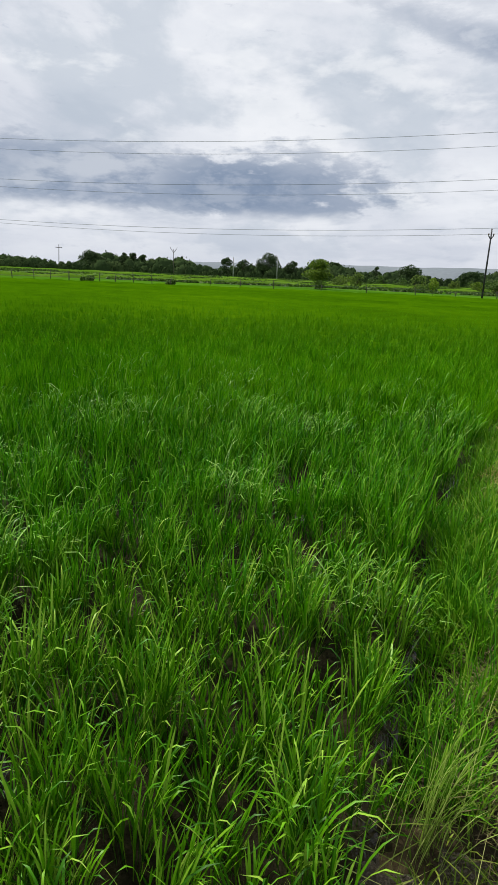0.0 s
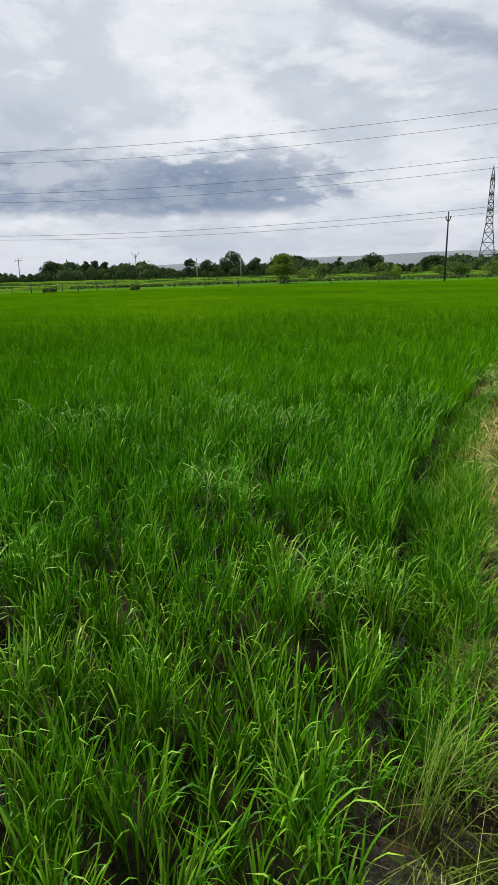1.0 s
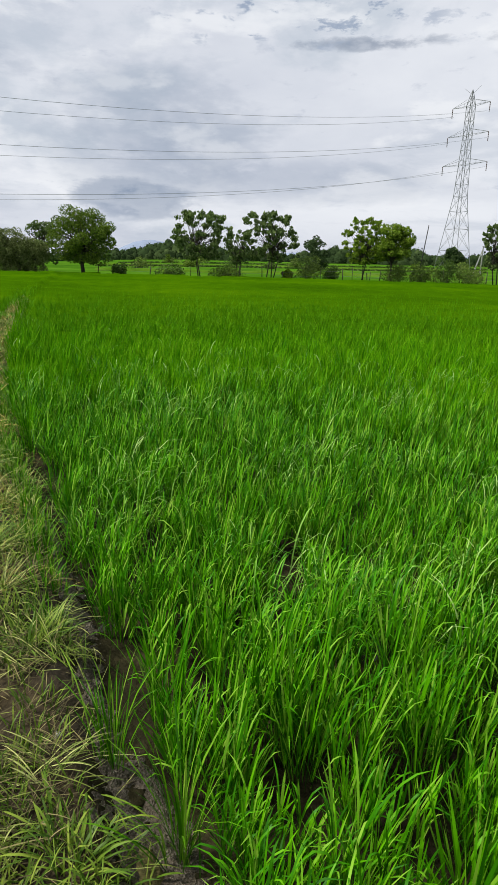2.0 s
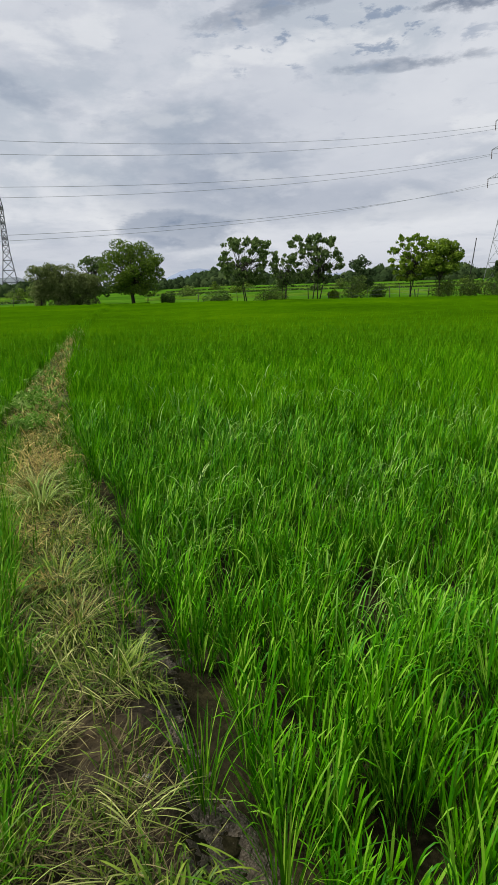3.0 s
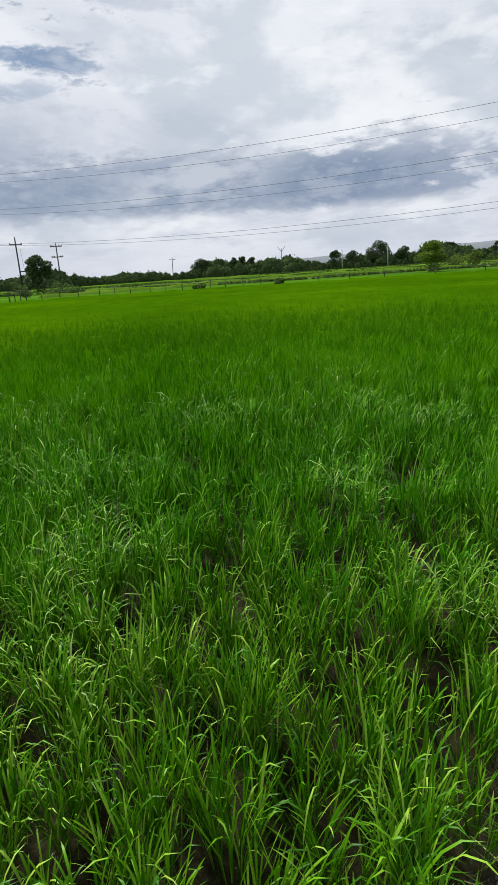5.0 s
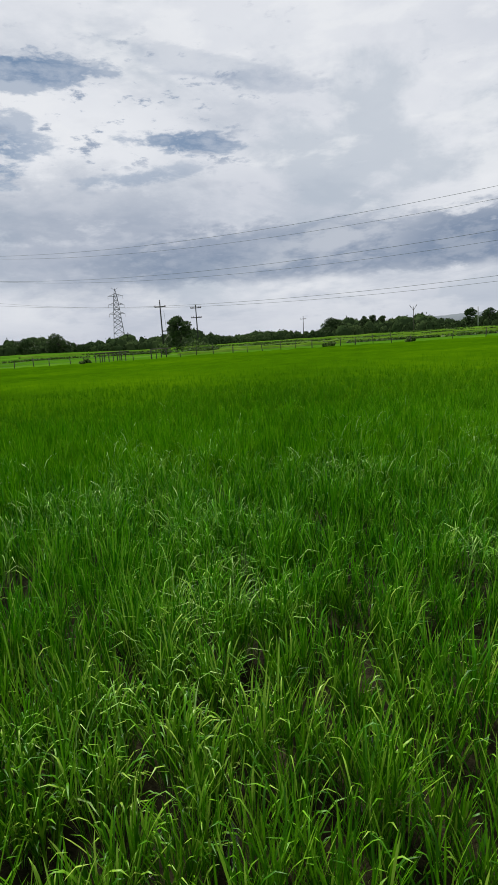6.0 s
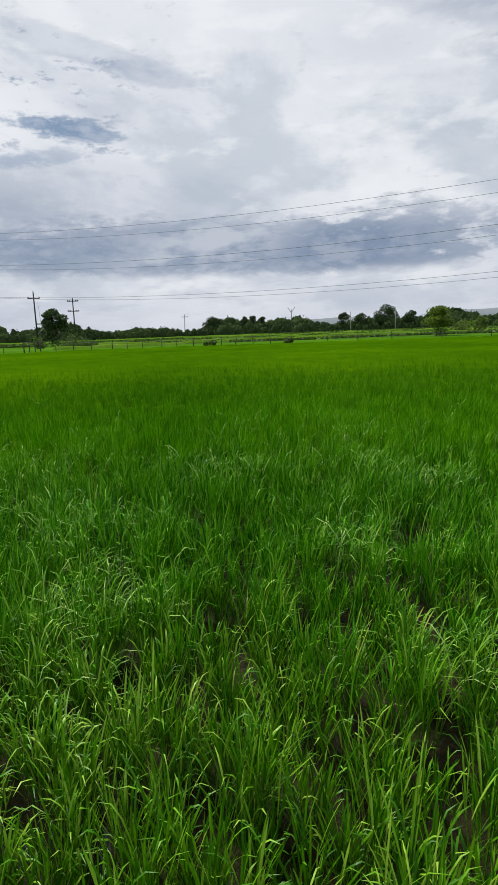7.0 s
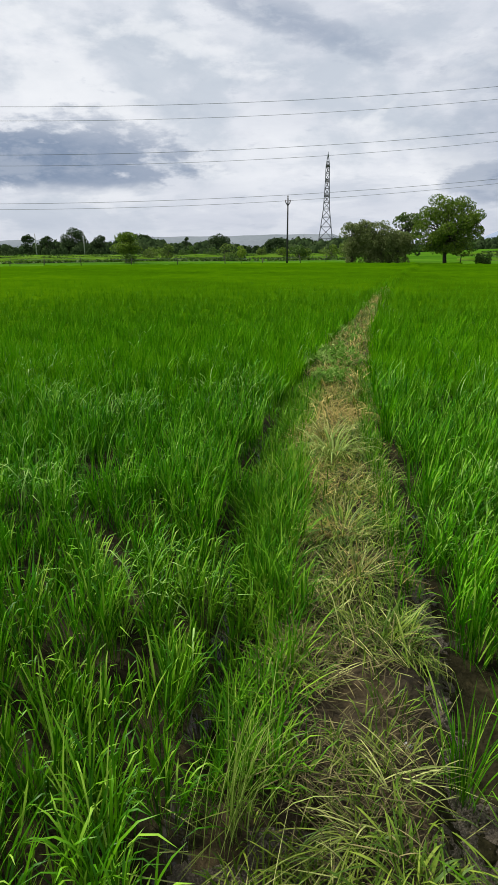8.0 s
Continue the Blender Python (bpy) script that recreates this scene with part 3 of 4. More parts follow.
def canopy():
    """The closed green mass of the crop where its plants can no longer be told apart."""
    na, rings = 540, np.geomspace(11.0, 66.5, 90)
    ang = np.radians(np.concatenate([np.linspace(SECTOR[0], SECTOR[1], 420), np.linspace(SECTOR[1], SECTOR[0] + 360, 121)[1:]]))
    A, R = np.meshgrid(ang, rings)
    X, Y = np.sin(A) * R, np.cos(A) * R
    az = (np.degrees(A) + 180) % 360 - 180
    side = np.where(bund_offset(X, Y) < 0, left_gap(Y), bund_gap(Y))
    ok = ((np.abs(bund_offset(X, Y)) > side + 0.05) | (Y > 21.5)) & (R < field_edge(az) - 0.2)
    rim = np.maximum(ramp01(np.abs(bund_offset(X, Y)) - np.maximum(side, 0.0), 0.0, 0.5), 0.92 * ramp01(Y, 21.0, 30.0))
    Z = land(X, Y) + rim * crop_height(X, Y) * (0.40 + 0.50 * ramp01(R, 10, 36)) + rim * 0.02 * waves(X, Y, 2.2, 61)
    verts = np.stack([X.ravel(), Y.ravel(), Z.ravel()], 1)
    i, k = np.meshgrid(np.arange(len(rings) - 1), np.arange(na - 1), indexing="ij")
    q = np.stack([i * na + k, i * na + k + 1, (i + 1) * na + k + 1, (i + 1) * na + k], -1).reshape(-1, 4)[:, ::-1]
    q = q[ok.ravel()[q].all(1)]
    used = np.unique(q)
    remap = np.zeros(len(verts), int)
    remap[used] = np.arange(len(used))
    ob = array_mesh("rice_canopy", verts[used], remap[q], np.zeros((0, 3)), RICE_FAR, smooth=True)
    tagged(ob, "dense bright green young rice plants closing into one mass", "rice crop", kind="stuff")


DENSITY = ((0, 2.5, 4.5, 7, 10, 13, 16, 24, 40, 66), (3600, 3500, 2700, 1700, 950, 430, 170, 40, 12, 6))
PUDDLES = ((-0.62, 1.96, 0.09), (-0.98, 1.62, 0.08), (-1.35, 4.1, 0.14), (-0.9, 2.75, 0.09), (-1.9, 2.2, 0.10), (-2.3, 3.2, 0.10), (-3.0, 2.2, 0.1), (-1.3, 1.35, 0.08))
canopy()
rice("rice_plants", 0.0, 3.0, 0.17, DENSITY, 5, RICE, "olive green young rice plants standing in wet mud", tillers=4, side=-1)
rice("rice_plants", 0.0, 3.0, 0.17, DENSITY, 5, RICE_LUSH, "fresh green young rice plants beside the muddy ditch", tillers=4, side=1)
rice("rice_plants", 3.0, 7.0, 0.17, DENSITY, 3, RICE_LUSH, "bright green young rice plants standing in wet mud", tillers=4)
rice("rice_plants", 7.0, 13.0, 0.18, DENSITY, 2, RICE_FIELD, "bright green young rice plants in close rows", 0.6)
rice("rice_plants", 13.0, 90.0, 0.26, DENSITY, 2, RICE_MID, "bright green rice plants far across the field", 0.9)

rice("bent_rice_leaves", 2.4, 9.0, 0.16, ((0, 4, 9), (150, 150, 90)), 6, RICE_SHEEN, "bent leaf tips of lodged rice plants with pale sheen painted in", tips=True)
rice("rice_plants", 0.0, 7.0, 0.20, ((0, 7), (900, 620)), 2, RICE_LUSH, "bright green young rice plants beside the trodden bund", 0.3, True)
rice("rice_plants", 7.0, 26.0, 0.34, ((7, 14, 26), (230, 80, 20)), 2, RICE_MID, "bright green rice plants spread over the wide field", 0.9, True)


# ---------------------------------------------------------------- the bund's own growth and litter
def bund_places(n, y0, y1, u0, u1):
    y = RNG.uniform(y0, y1, n)
    u = RNG.uniform(u0, u1, n)
    x = bund_x(y) + u
    return x, y


def sprigs(name, x, y, per, h, wid, mat, label, category, spread=0.05, lean=0.35, droop=0.8, levels=3, z=0.0):
    X, Y = np.repeat(x, per), np.repeat(y, per)
    m = len(X)
    a, d = RNG.uniform(0, 6.283, m), np.abs(RNG.normal(0, spread, m))
    bx, by = X + np.cos(a) * d, Y + np.sin(a) * d
    base = np.stack([bx, by, land(bx, by) - 0.005 + z], 1)
    ob = blades(name, base, RNG.uniform(0.5, 1.25, m) * h, RNG.uniform(0.7, 1.3, m) * wid, np.abs(RNG.normal(lean, 0.3, m)), a + RNG.normal(0, 0.8, m), np.clip(RNG.normal(droop, 0.5, m), 0, 2.5), mat, levels)
    return tagged(ob, label, category, kind="stuff")


def litter(name, n, y0, y1, u0, u1, mat, label, length=0.16, wid=0.005, patchy=0.0):
    x, y = bund_places(n, y0, y1, u0, u1)
    if patchy:
        k = waves(x, y, 0.9, 71) > RNG.uniform(-0.9, patchy, n)
        x, y = x[k], y[k]
    m = len(x)
    base = np.stack([x, y, land(x, y) + RNG.uniform(0.004, 0.035, m)], 1)
    ob = blades(name, base, RNG.uniform(0.35, 1.5, m) * length, RNG.uniform(0.6, 1.4, m) * wid, RNG.normal(1.45, 0.16, m), RNG.uniform(0, 6.283, m), RNG.normal(0.1, 0.25, m), mat, 3)
    return tagged(ob, label, "grass", kind="stuff")


litter("straw_litter", 1300, 0.85, 7.0, -0.26, 0.30, STRAW_WET, "cut dry straw lying tangled on the bund", 0.12, 0.0022, 0.5)
litter("straw_litter", 2600, 7.0, 24.0, -0.30, 0.34, STRAW, "dry straw trodden into the far bund", 0.22, 0.007, 0.4)
litter("cut_grass", 1100, 0.85, 7.0, -0.30, 0.38, PALE_STEM, "freshly cut pale green grass strewn on the bund", 0.13, 0.0028, 0.9)


def swaths(name, count, per, mat, label, y0=0.85, y1=7.5, u0=-0.28, u1=0.36, length=0.17, wid=0.0036):
    """Handfuls of cut stems that fell together, each lying its own way."""
    x, y = bund_places(count, y0, y1, u0, u1)
    way = RNG.uniform(0, 6.283, count)
    X, Y, W = np.repeat(x, per), np.repeat(y, per), np.repeat(way, per)
    m = len(X)
    along, across = RNG.normal(0, 0.05, m), RNG.normal(0, 0.045, m)
    bx, by = X + np.cos(W) * along - np.sin(W) * across, Y + np.sin(W) * along + np.cos(W) * across
    base = np.stack([bx, by, land(bx, by) + RNG.uniform(0.0, 0.045, m)], 1)
    ob = blades(name, base, RNG.uniform(0.4, 1.3, m) * length, RNG.uniform(0.6, 1.5, m) * wid, RNG.normal(1.15, 0.25, m), W + RNG.normal(0, 0.4, m), np.clip(RNG.normal(0.75, 0.4, m), 0, 2), mat, 5)
    return tagged(ob, label, "grass", kind="stuff")


litter("straw_litter", 90, 0.95, 1.4, -0.55, 0.1, PALE_STEM, "long loose grass stems lying over the wet mud", 0.24, 0.0032)
swaths("cut_grass", 60, 26, PALE_STEM, "handfuls of pale green cut grass lying on the bund")
swaths("straw_litter", 75, 24, STRAW, "handfuls of yellow dry straw lying on the bund", y0=2.6, length=0.12, wid=0.0026)
swaths("straw_litter", 36, 26, STRAW_WET, "handfuls of weathered brown straw lying on the bund", y0=0.95, y1=3.2, u0=-0.2, u1=0.26, length=0.13, wid=0.003)
swaths("cut_grass", 70, 18, BUND_GRASS, "handfuls of green cut grass lying on the bund", wid=0.0045)
swaths("cut_grass", 90, 16, PALE_STEM, "loose pale grass along the far bund", y0=7.5, y1=24, length=0.24, wid=0.008)
swaths("straw_litter", 150, 20, STRAW, "yellow straw trodden along the far bund", y0=5.5, y1=25, u0=-0.2, u1=0.26, length=0.24, wid=0.009)


def straw_heap(x0, y0, rx, ry, n):
    """A trodden heap of bleached straw."""
    x, y = RNG.normal(x0, rx, n), RNG.normal(y0, ry, n)
    base = np.stack([x, y, land(x, y) + RNG.uniform(0.01, 0.075, n)], 1)
    ob = blades("straw_heap", base, RNG.uniform(0.04, 0.15, n), RNG.uniform(0.002, 0.0045, n) * (1 + 0.12 * max(0.0, y0 - 2)), RNG.normal(1.40, 0.2, n), RNG.uniform(0, 6.283, n), RNG.normal(0.1, 0.25, n), STRAW if y0 > 2.5 else STRAW_WET, 3)
    return tagged(ob, "small trodden heap of bleached straw on the bund", "straw", "straw heaps on the bund", kind="stuff")


for x0, y0, rx, ry, n in ((0.10, 2.15, 0.09, 0.16, 650), (0.25, 5.2, 0.11, 0.22, 1200), (0.16, 3.9, 0.14, 0.24, 900), (0.18, 1.5, 0.10, 0.14, 260), (0.58, 5.7, 0.10, 0.24, 900), (0.22, 3.2, 0.12, 0.10, 360), (0.45, 6.8, 0.15, 0.3, 800), (0.28, 4.6, 0.14, 0.16, 600), (0.62, 8.0, 0.16, 0.5, 900), (0.95, 9.8, 0.14, 0.8, 700)):
    straw_heap(x0, y0, rx, ry, n)
x, y = bund_places(2300, 0.8, 8.0, -0.34, 0.30)
keep = waves(x, y, 1.1, 73) + 0.35 * (bund_offset(x, y) > 0.08) > RNG.uniform(-0.15, 0.7, len(x))
sprigs("bund_grass", x[keep], y[keep], 7, 0.10, 0.0056, BUND_GRASS, "short yellowish green grass growing on the bund", "grass")
x, y = bund_places(1200, 1.4, 7.5, -0.72, -0.20)
lush = np.exp(-((y - 3.4) / 1.1) ** 2)
keep = (bund_offset(x, y) > 0.12 - left_gap(y)) & (bund_offset(x, y) < np.where(y > 2.4, -0.28, -0.2)) & (waves(x, y, 0.9, 74) + 0.9 * lush > RNG.uniform(-0.9, 0.5, len(x)))
x, y = x[keep], y[keep]
low = RNG.random(len(x)) > 0.12 + 0.8 * np.exp(-((y - 3.2) / 0.75) ** 2)
sprigs("verge_grass", x[low], y[low], 13, 0.17, 0.0055, VERGE_LEAF, "low light green grass along the bund's rim", "grass", lean=0.3, droop=0.8)
sprigs("verge_grass", x[~low], y[~low], 12, 0.28, 0.0065, VERGE_LEAF, "taller light green grass along the bund's rim", "grass", lean=0.16, droop=0.6, levels=4)
x, y = bund_places(200, 2.3, 8.0, 0.22, 0.34)
sprigs("verge_grass", x, y, 10, 0.15, 0.006, VERGE_LEAF, "light green grass along the ditch side of the bund", "grass", lean=0.2, droop=0.7)
x, y = bund_places(1500, -9.0, 0.8, -0.40, 0.40)
sprigs("bund_grass", x, y, 6, 0.11, 0.008, BUND_GRASS, "short green grass along the near bund", "grass", levels=2)
litter("straw_litter", 900, -9.0, 0.85, -0.26, 0.34, STRAW, "dry straw trodden into the near bund", 0.16, 0.005)
x, y = bund_places(1500, 6.0, 24.0, -0.42, 0.36)
sprigs("bund_grass", x, y, 7, 0.13, 0.010, BUND_GRASS, "short green grass on the far bund", "grass", levels=2)


def grass_tuft(x, y, n, h, mat, label, lean=0.25, spread=0.06, wid=0.006, droop=0.6, way=None):
    """One tuft: all its blades rise from one root."""
    a, d = RNG.uniform(0, 6.283, n), np.abs(RNG.normal(0, spread, n))
    bx, by = x + np.cos(a) * d, y + np.sin(a) * d
    base = np.stack([bx, by, land(bx, by) - 0.01], 1)
    ob = blades("grass_tuft", base, RNG.uniform(0.6, 1.15, n) * h, RNG.uniform(0.7, 1.3, n) * wid, np.abs(RNG.normal(lean, 0.15, n)), (a if way is None else way) + RNG.normal(0, 0.5, n), np.clip(RNG.normal(droop, 0.4, n), 0, 2.4), mat, 6)
    return tagged(ob, label, "grass tuft", "tufts beside the bund", kind="stuff")


grass_tuft(-0.15, 1.33, 80, 0.48, TALL_STEM, "tall pale green grass tuft leaning out from the bund's muddy foot", 0.05, 0.075, 0.0034, 0.45, way=0.1)
grass_tuft(-0.10, 1.50, 40, 0.26, VERGE_LEAF, "green grass tuft behind the tall pale stems", 0.15, 0.09, 0.005, 0.6)
grass_tuft(-0.10, 2.55, 90, 0.32, VERGE_LEAF, "light green grass tuft on the bund's rim", 0.2, 0.06, 0.008)
grass_tuft(-0.16, 3.5, 160, 0.36, VERGE_LEAF, "bushy light green grass tuft on the bund's rim", 0.2, 0.10)
grass_tuft(0.58, 1.50, 46, 0.40, RICE, "lone rice seedling standing in the muddy ditch", 0.14, 0.028, 0.0045, 0.5)
grass_tuft(0.68, 1.10, 60, 0.48, RICE, "tall rice seedling at the edge of the ditch", 0.16, 0.035, 0.0055)
grass_tuft(0.39, 4.48, 110, 0.36, TALL_STEM, "drooping light green grass tuft bending over the bund", 0.45, 0.06, 0.008, 1.7)
grass_tuft(0.33, 3.15, 130, 0.30, BUND_GRASS, "bent green grass tuft fallen across the bund", 0.7, 0.06, 0.006, 1.2)
grass_tuft(0.40, 4.95, 120, 0.32, PALE_STEM, "bent pale green grass tuft fallen across the bund", 0.7, 0.06, 0.007, 1.2)
grass_tuft(0.42, 2.2, 90, 0.22, BUND_GRASS, "green grass tuft leaning over the ditch", 0.5, 0.07, 0.006, 0.9)
grass_tuft(0.36, 1.12, 70, 0.17, BUND_GRASS, "broad-bladed green grass tuft on the trodden bund", 0.7, 0.08, 0.007, 1.0)
grass_tuft(0.36, 2.68, 90, 0.24, PALE_STEM, "low pale cut grass tuft on the bund", 0.9, 0.06, 0.005, 0.8)


def leaf_quads(centres, size, up=0.3, long=1.5, hang=0.0):
    """Folded four-cornered leaves at random turns round the given points."""
    n = len(centres)
    d = RNG.normal(0, 1, (n, 3))
    d[:, 2] -= hang
    d /= np.linalg.norm(d, axis=1)[:, None]
    e = RNG.normal(0, 1, (n, 3))
    e[:, 2] *= up
    e -= d * (d * e).sum(1)[:, None]
    e /= np.linalg.norm(e, axis=1)[:, None] + 1e-9
    s = (size * RNG.uniform(0.6, 1.3, n))[:, None]
    nrm = np.cross(d, e)
    tip, root = centres + d * s * long * 0.5, centres - d * s * long * 0.5
    l, r = centres + e * s * 0.5 + nrm * s * 0.12, centres - e * s * 0.5 + nrm * s * 0.12
    verts = np.stack([root, l, tip, r], 1).reshape(-1, 3)
    o = np.arange(n)[:, None] * 4
    return verts, np.concatenate([o + [[0, 1, 2]], o + [[0, 2, 3]]], 0)


def weeds(x0, y0, n, rad):
    a, d = RNG.uniform(0, 6.283, n), rad * np.sqrt(RNG.random(n))
    x, y = x0 + np.cos(a) * d * 0.6, y0 + np.sin(a) * d
    hub = np.repeat(np.stack([x, y, land(x, y) + RNG.uniform(0.05, 0.24, n)], 1), 6, 0)
    c = hub + RNG.normal(0, 0.022, hub.shape)
    v, t = leaf_quads(c, np.full(len(c), 0.026), up=0.3, long=3.4)
    ob = array_mesh("weed_patch", v, np.zeros((0, 4)), t, WEED)
    return tagged(ob, "low broad-leaved weeds with pale leaves on the bund", "weeds", "weeds on the bund", kind="stuff")


weeds(0.55, 7.2, 60, 0.35)
weeds(0.72, 8.7, 120, 0.7)
weeds(1.10, 11.2, 70, 1.0)
weeds(2.2, 16.5, 70, 1.2)
weeds(3.3, 22.0, 60, 1.6)


def clod(x, y, s, sx, mat, label, seed):
    bm = bmesh.new()
    bmesh.ops.create_icosphere(bm, subdivisions=3, radius=1)
    for v in bm.verts:
        k = 1 + 0.42 * noise.noise(v.co * 1.6 + Vector((seed, 0, 0))) + 0.22 * noise.noise(v.co * 4.5 + Vector((0, seed, 0)))
        v.co = Vector((v.co.x * sx, v.co.y, v.co.z * 0.36)) * k * s
    me = bpy.data.meshes.new("mud_clod")
    bm.to_mesh(me)
    bm.free()
    me.materials.append(mat)
    me.polygons.foreach_set("use_smooth", np.ones(len(me.polygons), dtype=bool))
    ob = new("mud_clod", me)
    ob.location = (x, y, float(land(x, y)) - s * 0.05)
    return tagged(ob, label, "mud clod", "clods beside the bund")


clod(0.555, 1.10, 0.075, 0.7, CLOD, "yellowish dry mud clod on the edge of the ditch", 1.0)
clod(0.60, 1.36, 0.05, 1.3, MUD, "wet grey mud clod in the ditch", 2.0)
clod(0.56, 1.72, 0.06, 0.8, MUD, "wet grey mud clod beside the ditch", 3.0)
clod(0.55, 2.05, 0.05, 0.9, MUD, "wet grey mud clod beside the ditch", 4.0)
clod(0.06, 2.22, 0.07, 1.5, CLOD, "pale trodden earth lump on the bund", 5.0)
for cx, cy, cs, sd in ((-0.20, 1.12, 0.020, 6.0), (-0.06, 1.20, 0.026, 8.0), (0.02, 1.08, 0.022, 9.0), (-0.12, 1.06, 0.018, 10.0), (-0.30, 1.20, 0.018, 11.0)):
    clod(cx, cy, cs, 1.4, DITCH_MUD, "wet grey mud lump at the bund's foot", sd)
for k in range(26):
    cy = RNG.uniform(1.0, 3.4)
    clod(float(bund_x(cy)) + RNG.uniform(0.30, 0.46), cy, RNG.uniform(0.012, 0.03), RNG.uniform(0.8, 1.5), DITCH_MUD if k % 3 else MUD, "small wet mud lump in the ditch", 20.0 + k)
clod(0.43, 1.62, 0.017, 0.8, CONCRETE, "small white stone on the bund", 7.0)


# ---------------------------------------------------------------- trees and bushes
def crown_points(blobs, n, hollow=0.55):
    """Points in the outer shells of a set of ellipsoids (centre, radii)."""
    vol = np.array([b[1][0] * b[1][1] * b[1][2] for b in blobs]) ** 0.72
    pick = RNG.choice(len(blobs), n, p=vol / vol.sum())
    C, R = np.array([b[0] for b in blobs], float)[pick], np.array([b[1] for b in blobs], float)[pick]
    d = RNG.normal(0, 1, (n, 3))
    d /= np.linalg.norm(d, axis=1)[:, None]
    return C + d * R * (hollow + (1 - hollow) * RNG.random(n) ** 0.5)[:, None]


def tree(name, at, height, width, leaf_mat, label, category="tree", n=5000, leaf=0.16, trunk_r=0.12, crown_from=0.3, clumps=26, clump_r=0.2, stems=1, hang=0.3, seed=1, group="", bark=BARK, squash=0.75, dome=False, hollow=0.55):
    """A trunk with limbs that end in leafy clumps."""
    r = np.random.default_rng(seed)
    at = Vector(at)
    root = empty_thing(name, at, label, category, group)
    limbs, blobs = [], []
    base_z = height * crown_from
    heads = []
    for s in range(stems):
        off = Vector((r.uniform(-1, 1), r.uniform(-1, 1), 0)) * (0.07 * width if stems > 1 else 0)
        lean = Vector((r.uniform(-1, 1), r.uniform(-1, 1), 0)) * width * (0.16 if stems > 1 else 0.05)
        top = off + lean + Vector((0, 0, height * 0.62))
        midp = off + lean * 0.4 + Vector((r.uniform(-1, 1) * 0.06 * width, r.uniform(-1, 1) * 0.06 * width, height * 0.3))
        limbs.append(((off, midp, top), (trunk_r, trunk_r * 0.75, trunk_r * 0.35)))
        heads.append((midp, top))
    for c in range(clumps):
        a, q = r.uniform(0, 6.283), math.sqrt(r.uniform(0.02, 1))
        tz = r.uniform(0, 1)
        belly = math.sqrt(1 - (max(0.0, tz - 0.22) / 0.86) ** 2) * (0.62 + 0.38 * min(1, tz / 0.22)) if dome else math.sin(math.pi * (0.12 + 0.68 * tz)) ** 0.7
        px, py = math.cos(a) * q * width * 0.5 * belly, math.sin(a) * q * width * 0.5 * belly
        pz = base_z + (height * (1 - clump_r * 0.35) - base_z) * tz
        cr = width * clump_r * r.uniform(0.55, 1.1)
        px, py = px * (1 - clump_r * 0.8), py * (1 - clump_r * 0.8)
        blobs.append(((px, py, pz), (cr, cr, cr * squash)))
        m0, t0 = heads[c % len(heads)]
        start = m0.lerp(t0, r.uniform(0.0, 0.9))
        end = Vector((px, py, pz))
        limbs.append(((start, start.lerp(end, 0.5) + Vector((0, 0, -0.04 * height * r.uniform(-1, 1))), end), (trunk_r * 0.34, trunk_r * 0.22, trunk_r * 0.08)))
    v, f = tubes(limbs[:stems], 8)
    mesh_object("trunk", v, f, bark, root, smooth=True)
    for path, radii in limbs[stems:stems + 7]:
        v, f = tube(path, radii, 6)
        mesh_object("limb", v, f, bark, root, smooth=True)
    v, f = tubes(limbs[stems + 7:], 4)
    tagged(mesh_object("branchwork", v, f, bark, root, smooth=True), kind="stuff")
    pts = crown_points(blobs, n, hollow)
    pts = pts[pts[:, 2] > 0.05]
    v, t = leaf_quads(pts, np.full(len(pts), leaf), hang=hang)
    array_mesh("crown", v, np.zeros((0, 4)), t, leaf_mat, root)
    return root


def ground_at(az, dist):
    p = polar(az, dist)
    p.z = float(land(p.x, p.y)) - 0.03
    return p


def deg(w, dist):
    return dist * radians(w)


# by the field's edge
tree("broad_tree", ground_at(14.0, 64), 6.25, deg(6.4, 64), LEAF_MANGO, "broad round-crowned green tree with a dark underside at the field's edge", n=22000, leaf=0.115, trunk_r=0.2, crown_from=0.22, clumps=80, clump_r=0.125, seed=17)
tree("slim_tree", ground_at(10.6, 74), 5.6, deg(3.3, 74), LEAF_TEAK, "small dark open tree behind the thicket", n=3600, leaf=0.18, crown_from=0.2, clumps=80, clump_r=0.12, seed=12, dome=True)
for k, (az, h, w, n, mat) in enumerate(((6.0, 4.2, 2.6, 5200, LEAF_BUSH), (7.3, 4.6, 2.8, 5600, LEAF_BUSH), (8.6, 4.4, 2.8, 5600, LEAF_BUSH), (10.0, 3.3, 2.6, 3600, LEAF_BUSH))):
    tree("thorn_bush", ground_at(az, 66), h, deg(w, 66), mat, "dense greyish green thorn bush with a dark foot", "bush", n=n * 2, leaf=0.095, trunk_r=0.06, crown_from=0.06, clumps=60, clump_r=0.18, stems=3, seed=20 + k, group="thicket by the field")
TEAK = ((24.5, 61, 6.1, 5.9, 4000, 1), (30.8, 62, 6.2, 5.8, 3800, 2), (28.0, 66, 4.8, 3.0, 1300, 1), (39.4, 61, 6.0, 4.2, 3000, 1), (51.0, 60, 5.4, 3.6, 2000, 1))
for k, (az, d, h, w, n, st) in enumerate(TEAK):
    tree("large_leaved_tree", ground_at(az, d), h, deg(w, d), LEAF_LIGHT if az == 39.4 else LEAF_TEAK, "young open tree with large drooping leaves and thin stems", n=int(n * 1.15), leaf=0.2, trunk_r=0.06, crown_from=0.30, clumps=140, clump_r=0.062, hollow=0.0, squash=0.7, stems=2 if st == 1 else 3, hang=1.4, seed=30 + k, group="row of young trees along the fence")
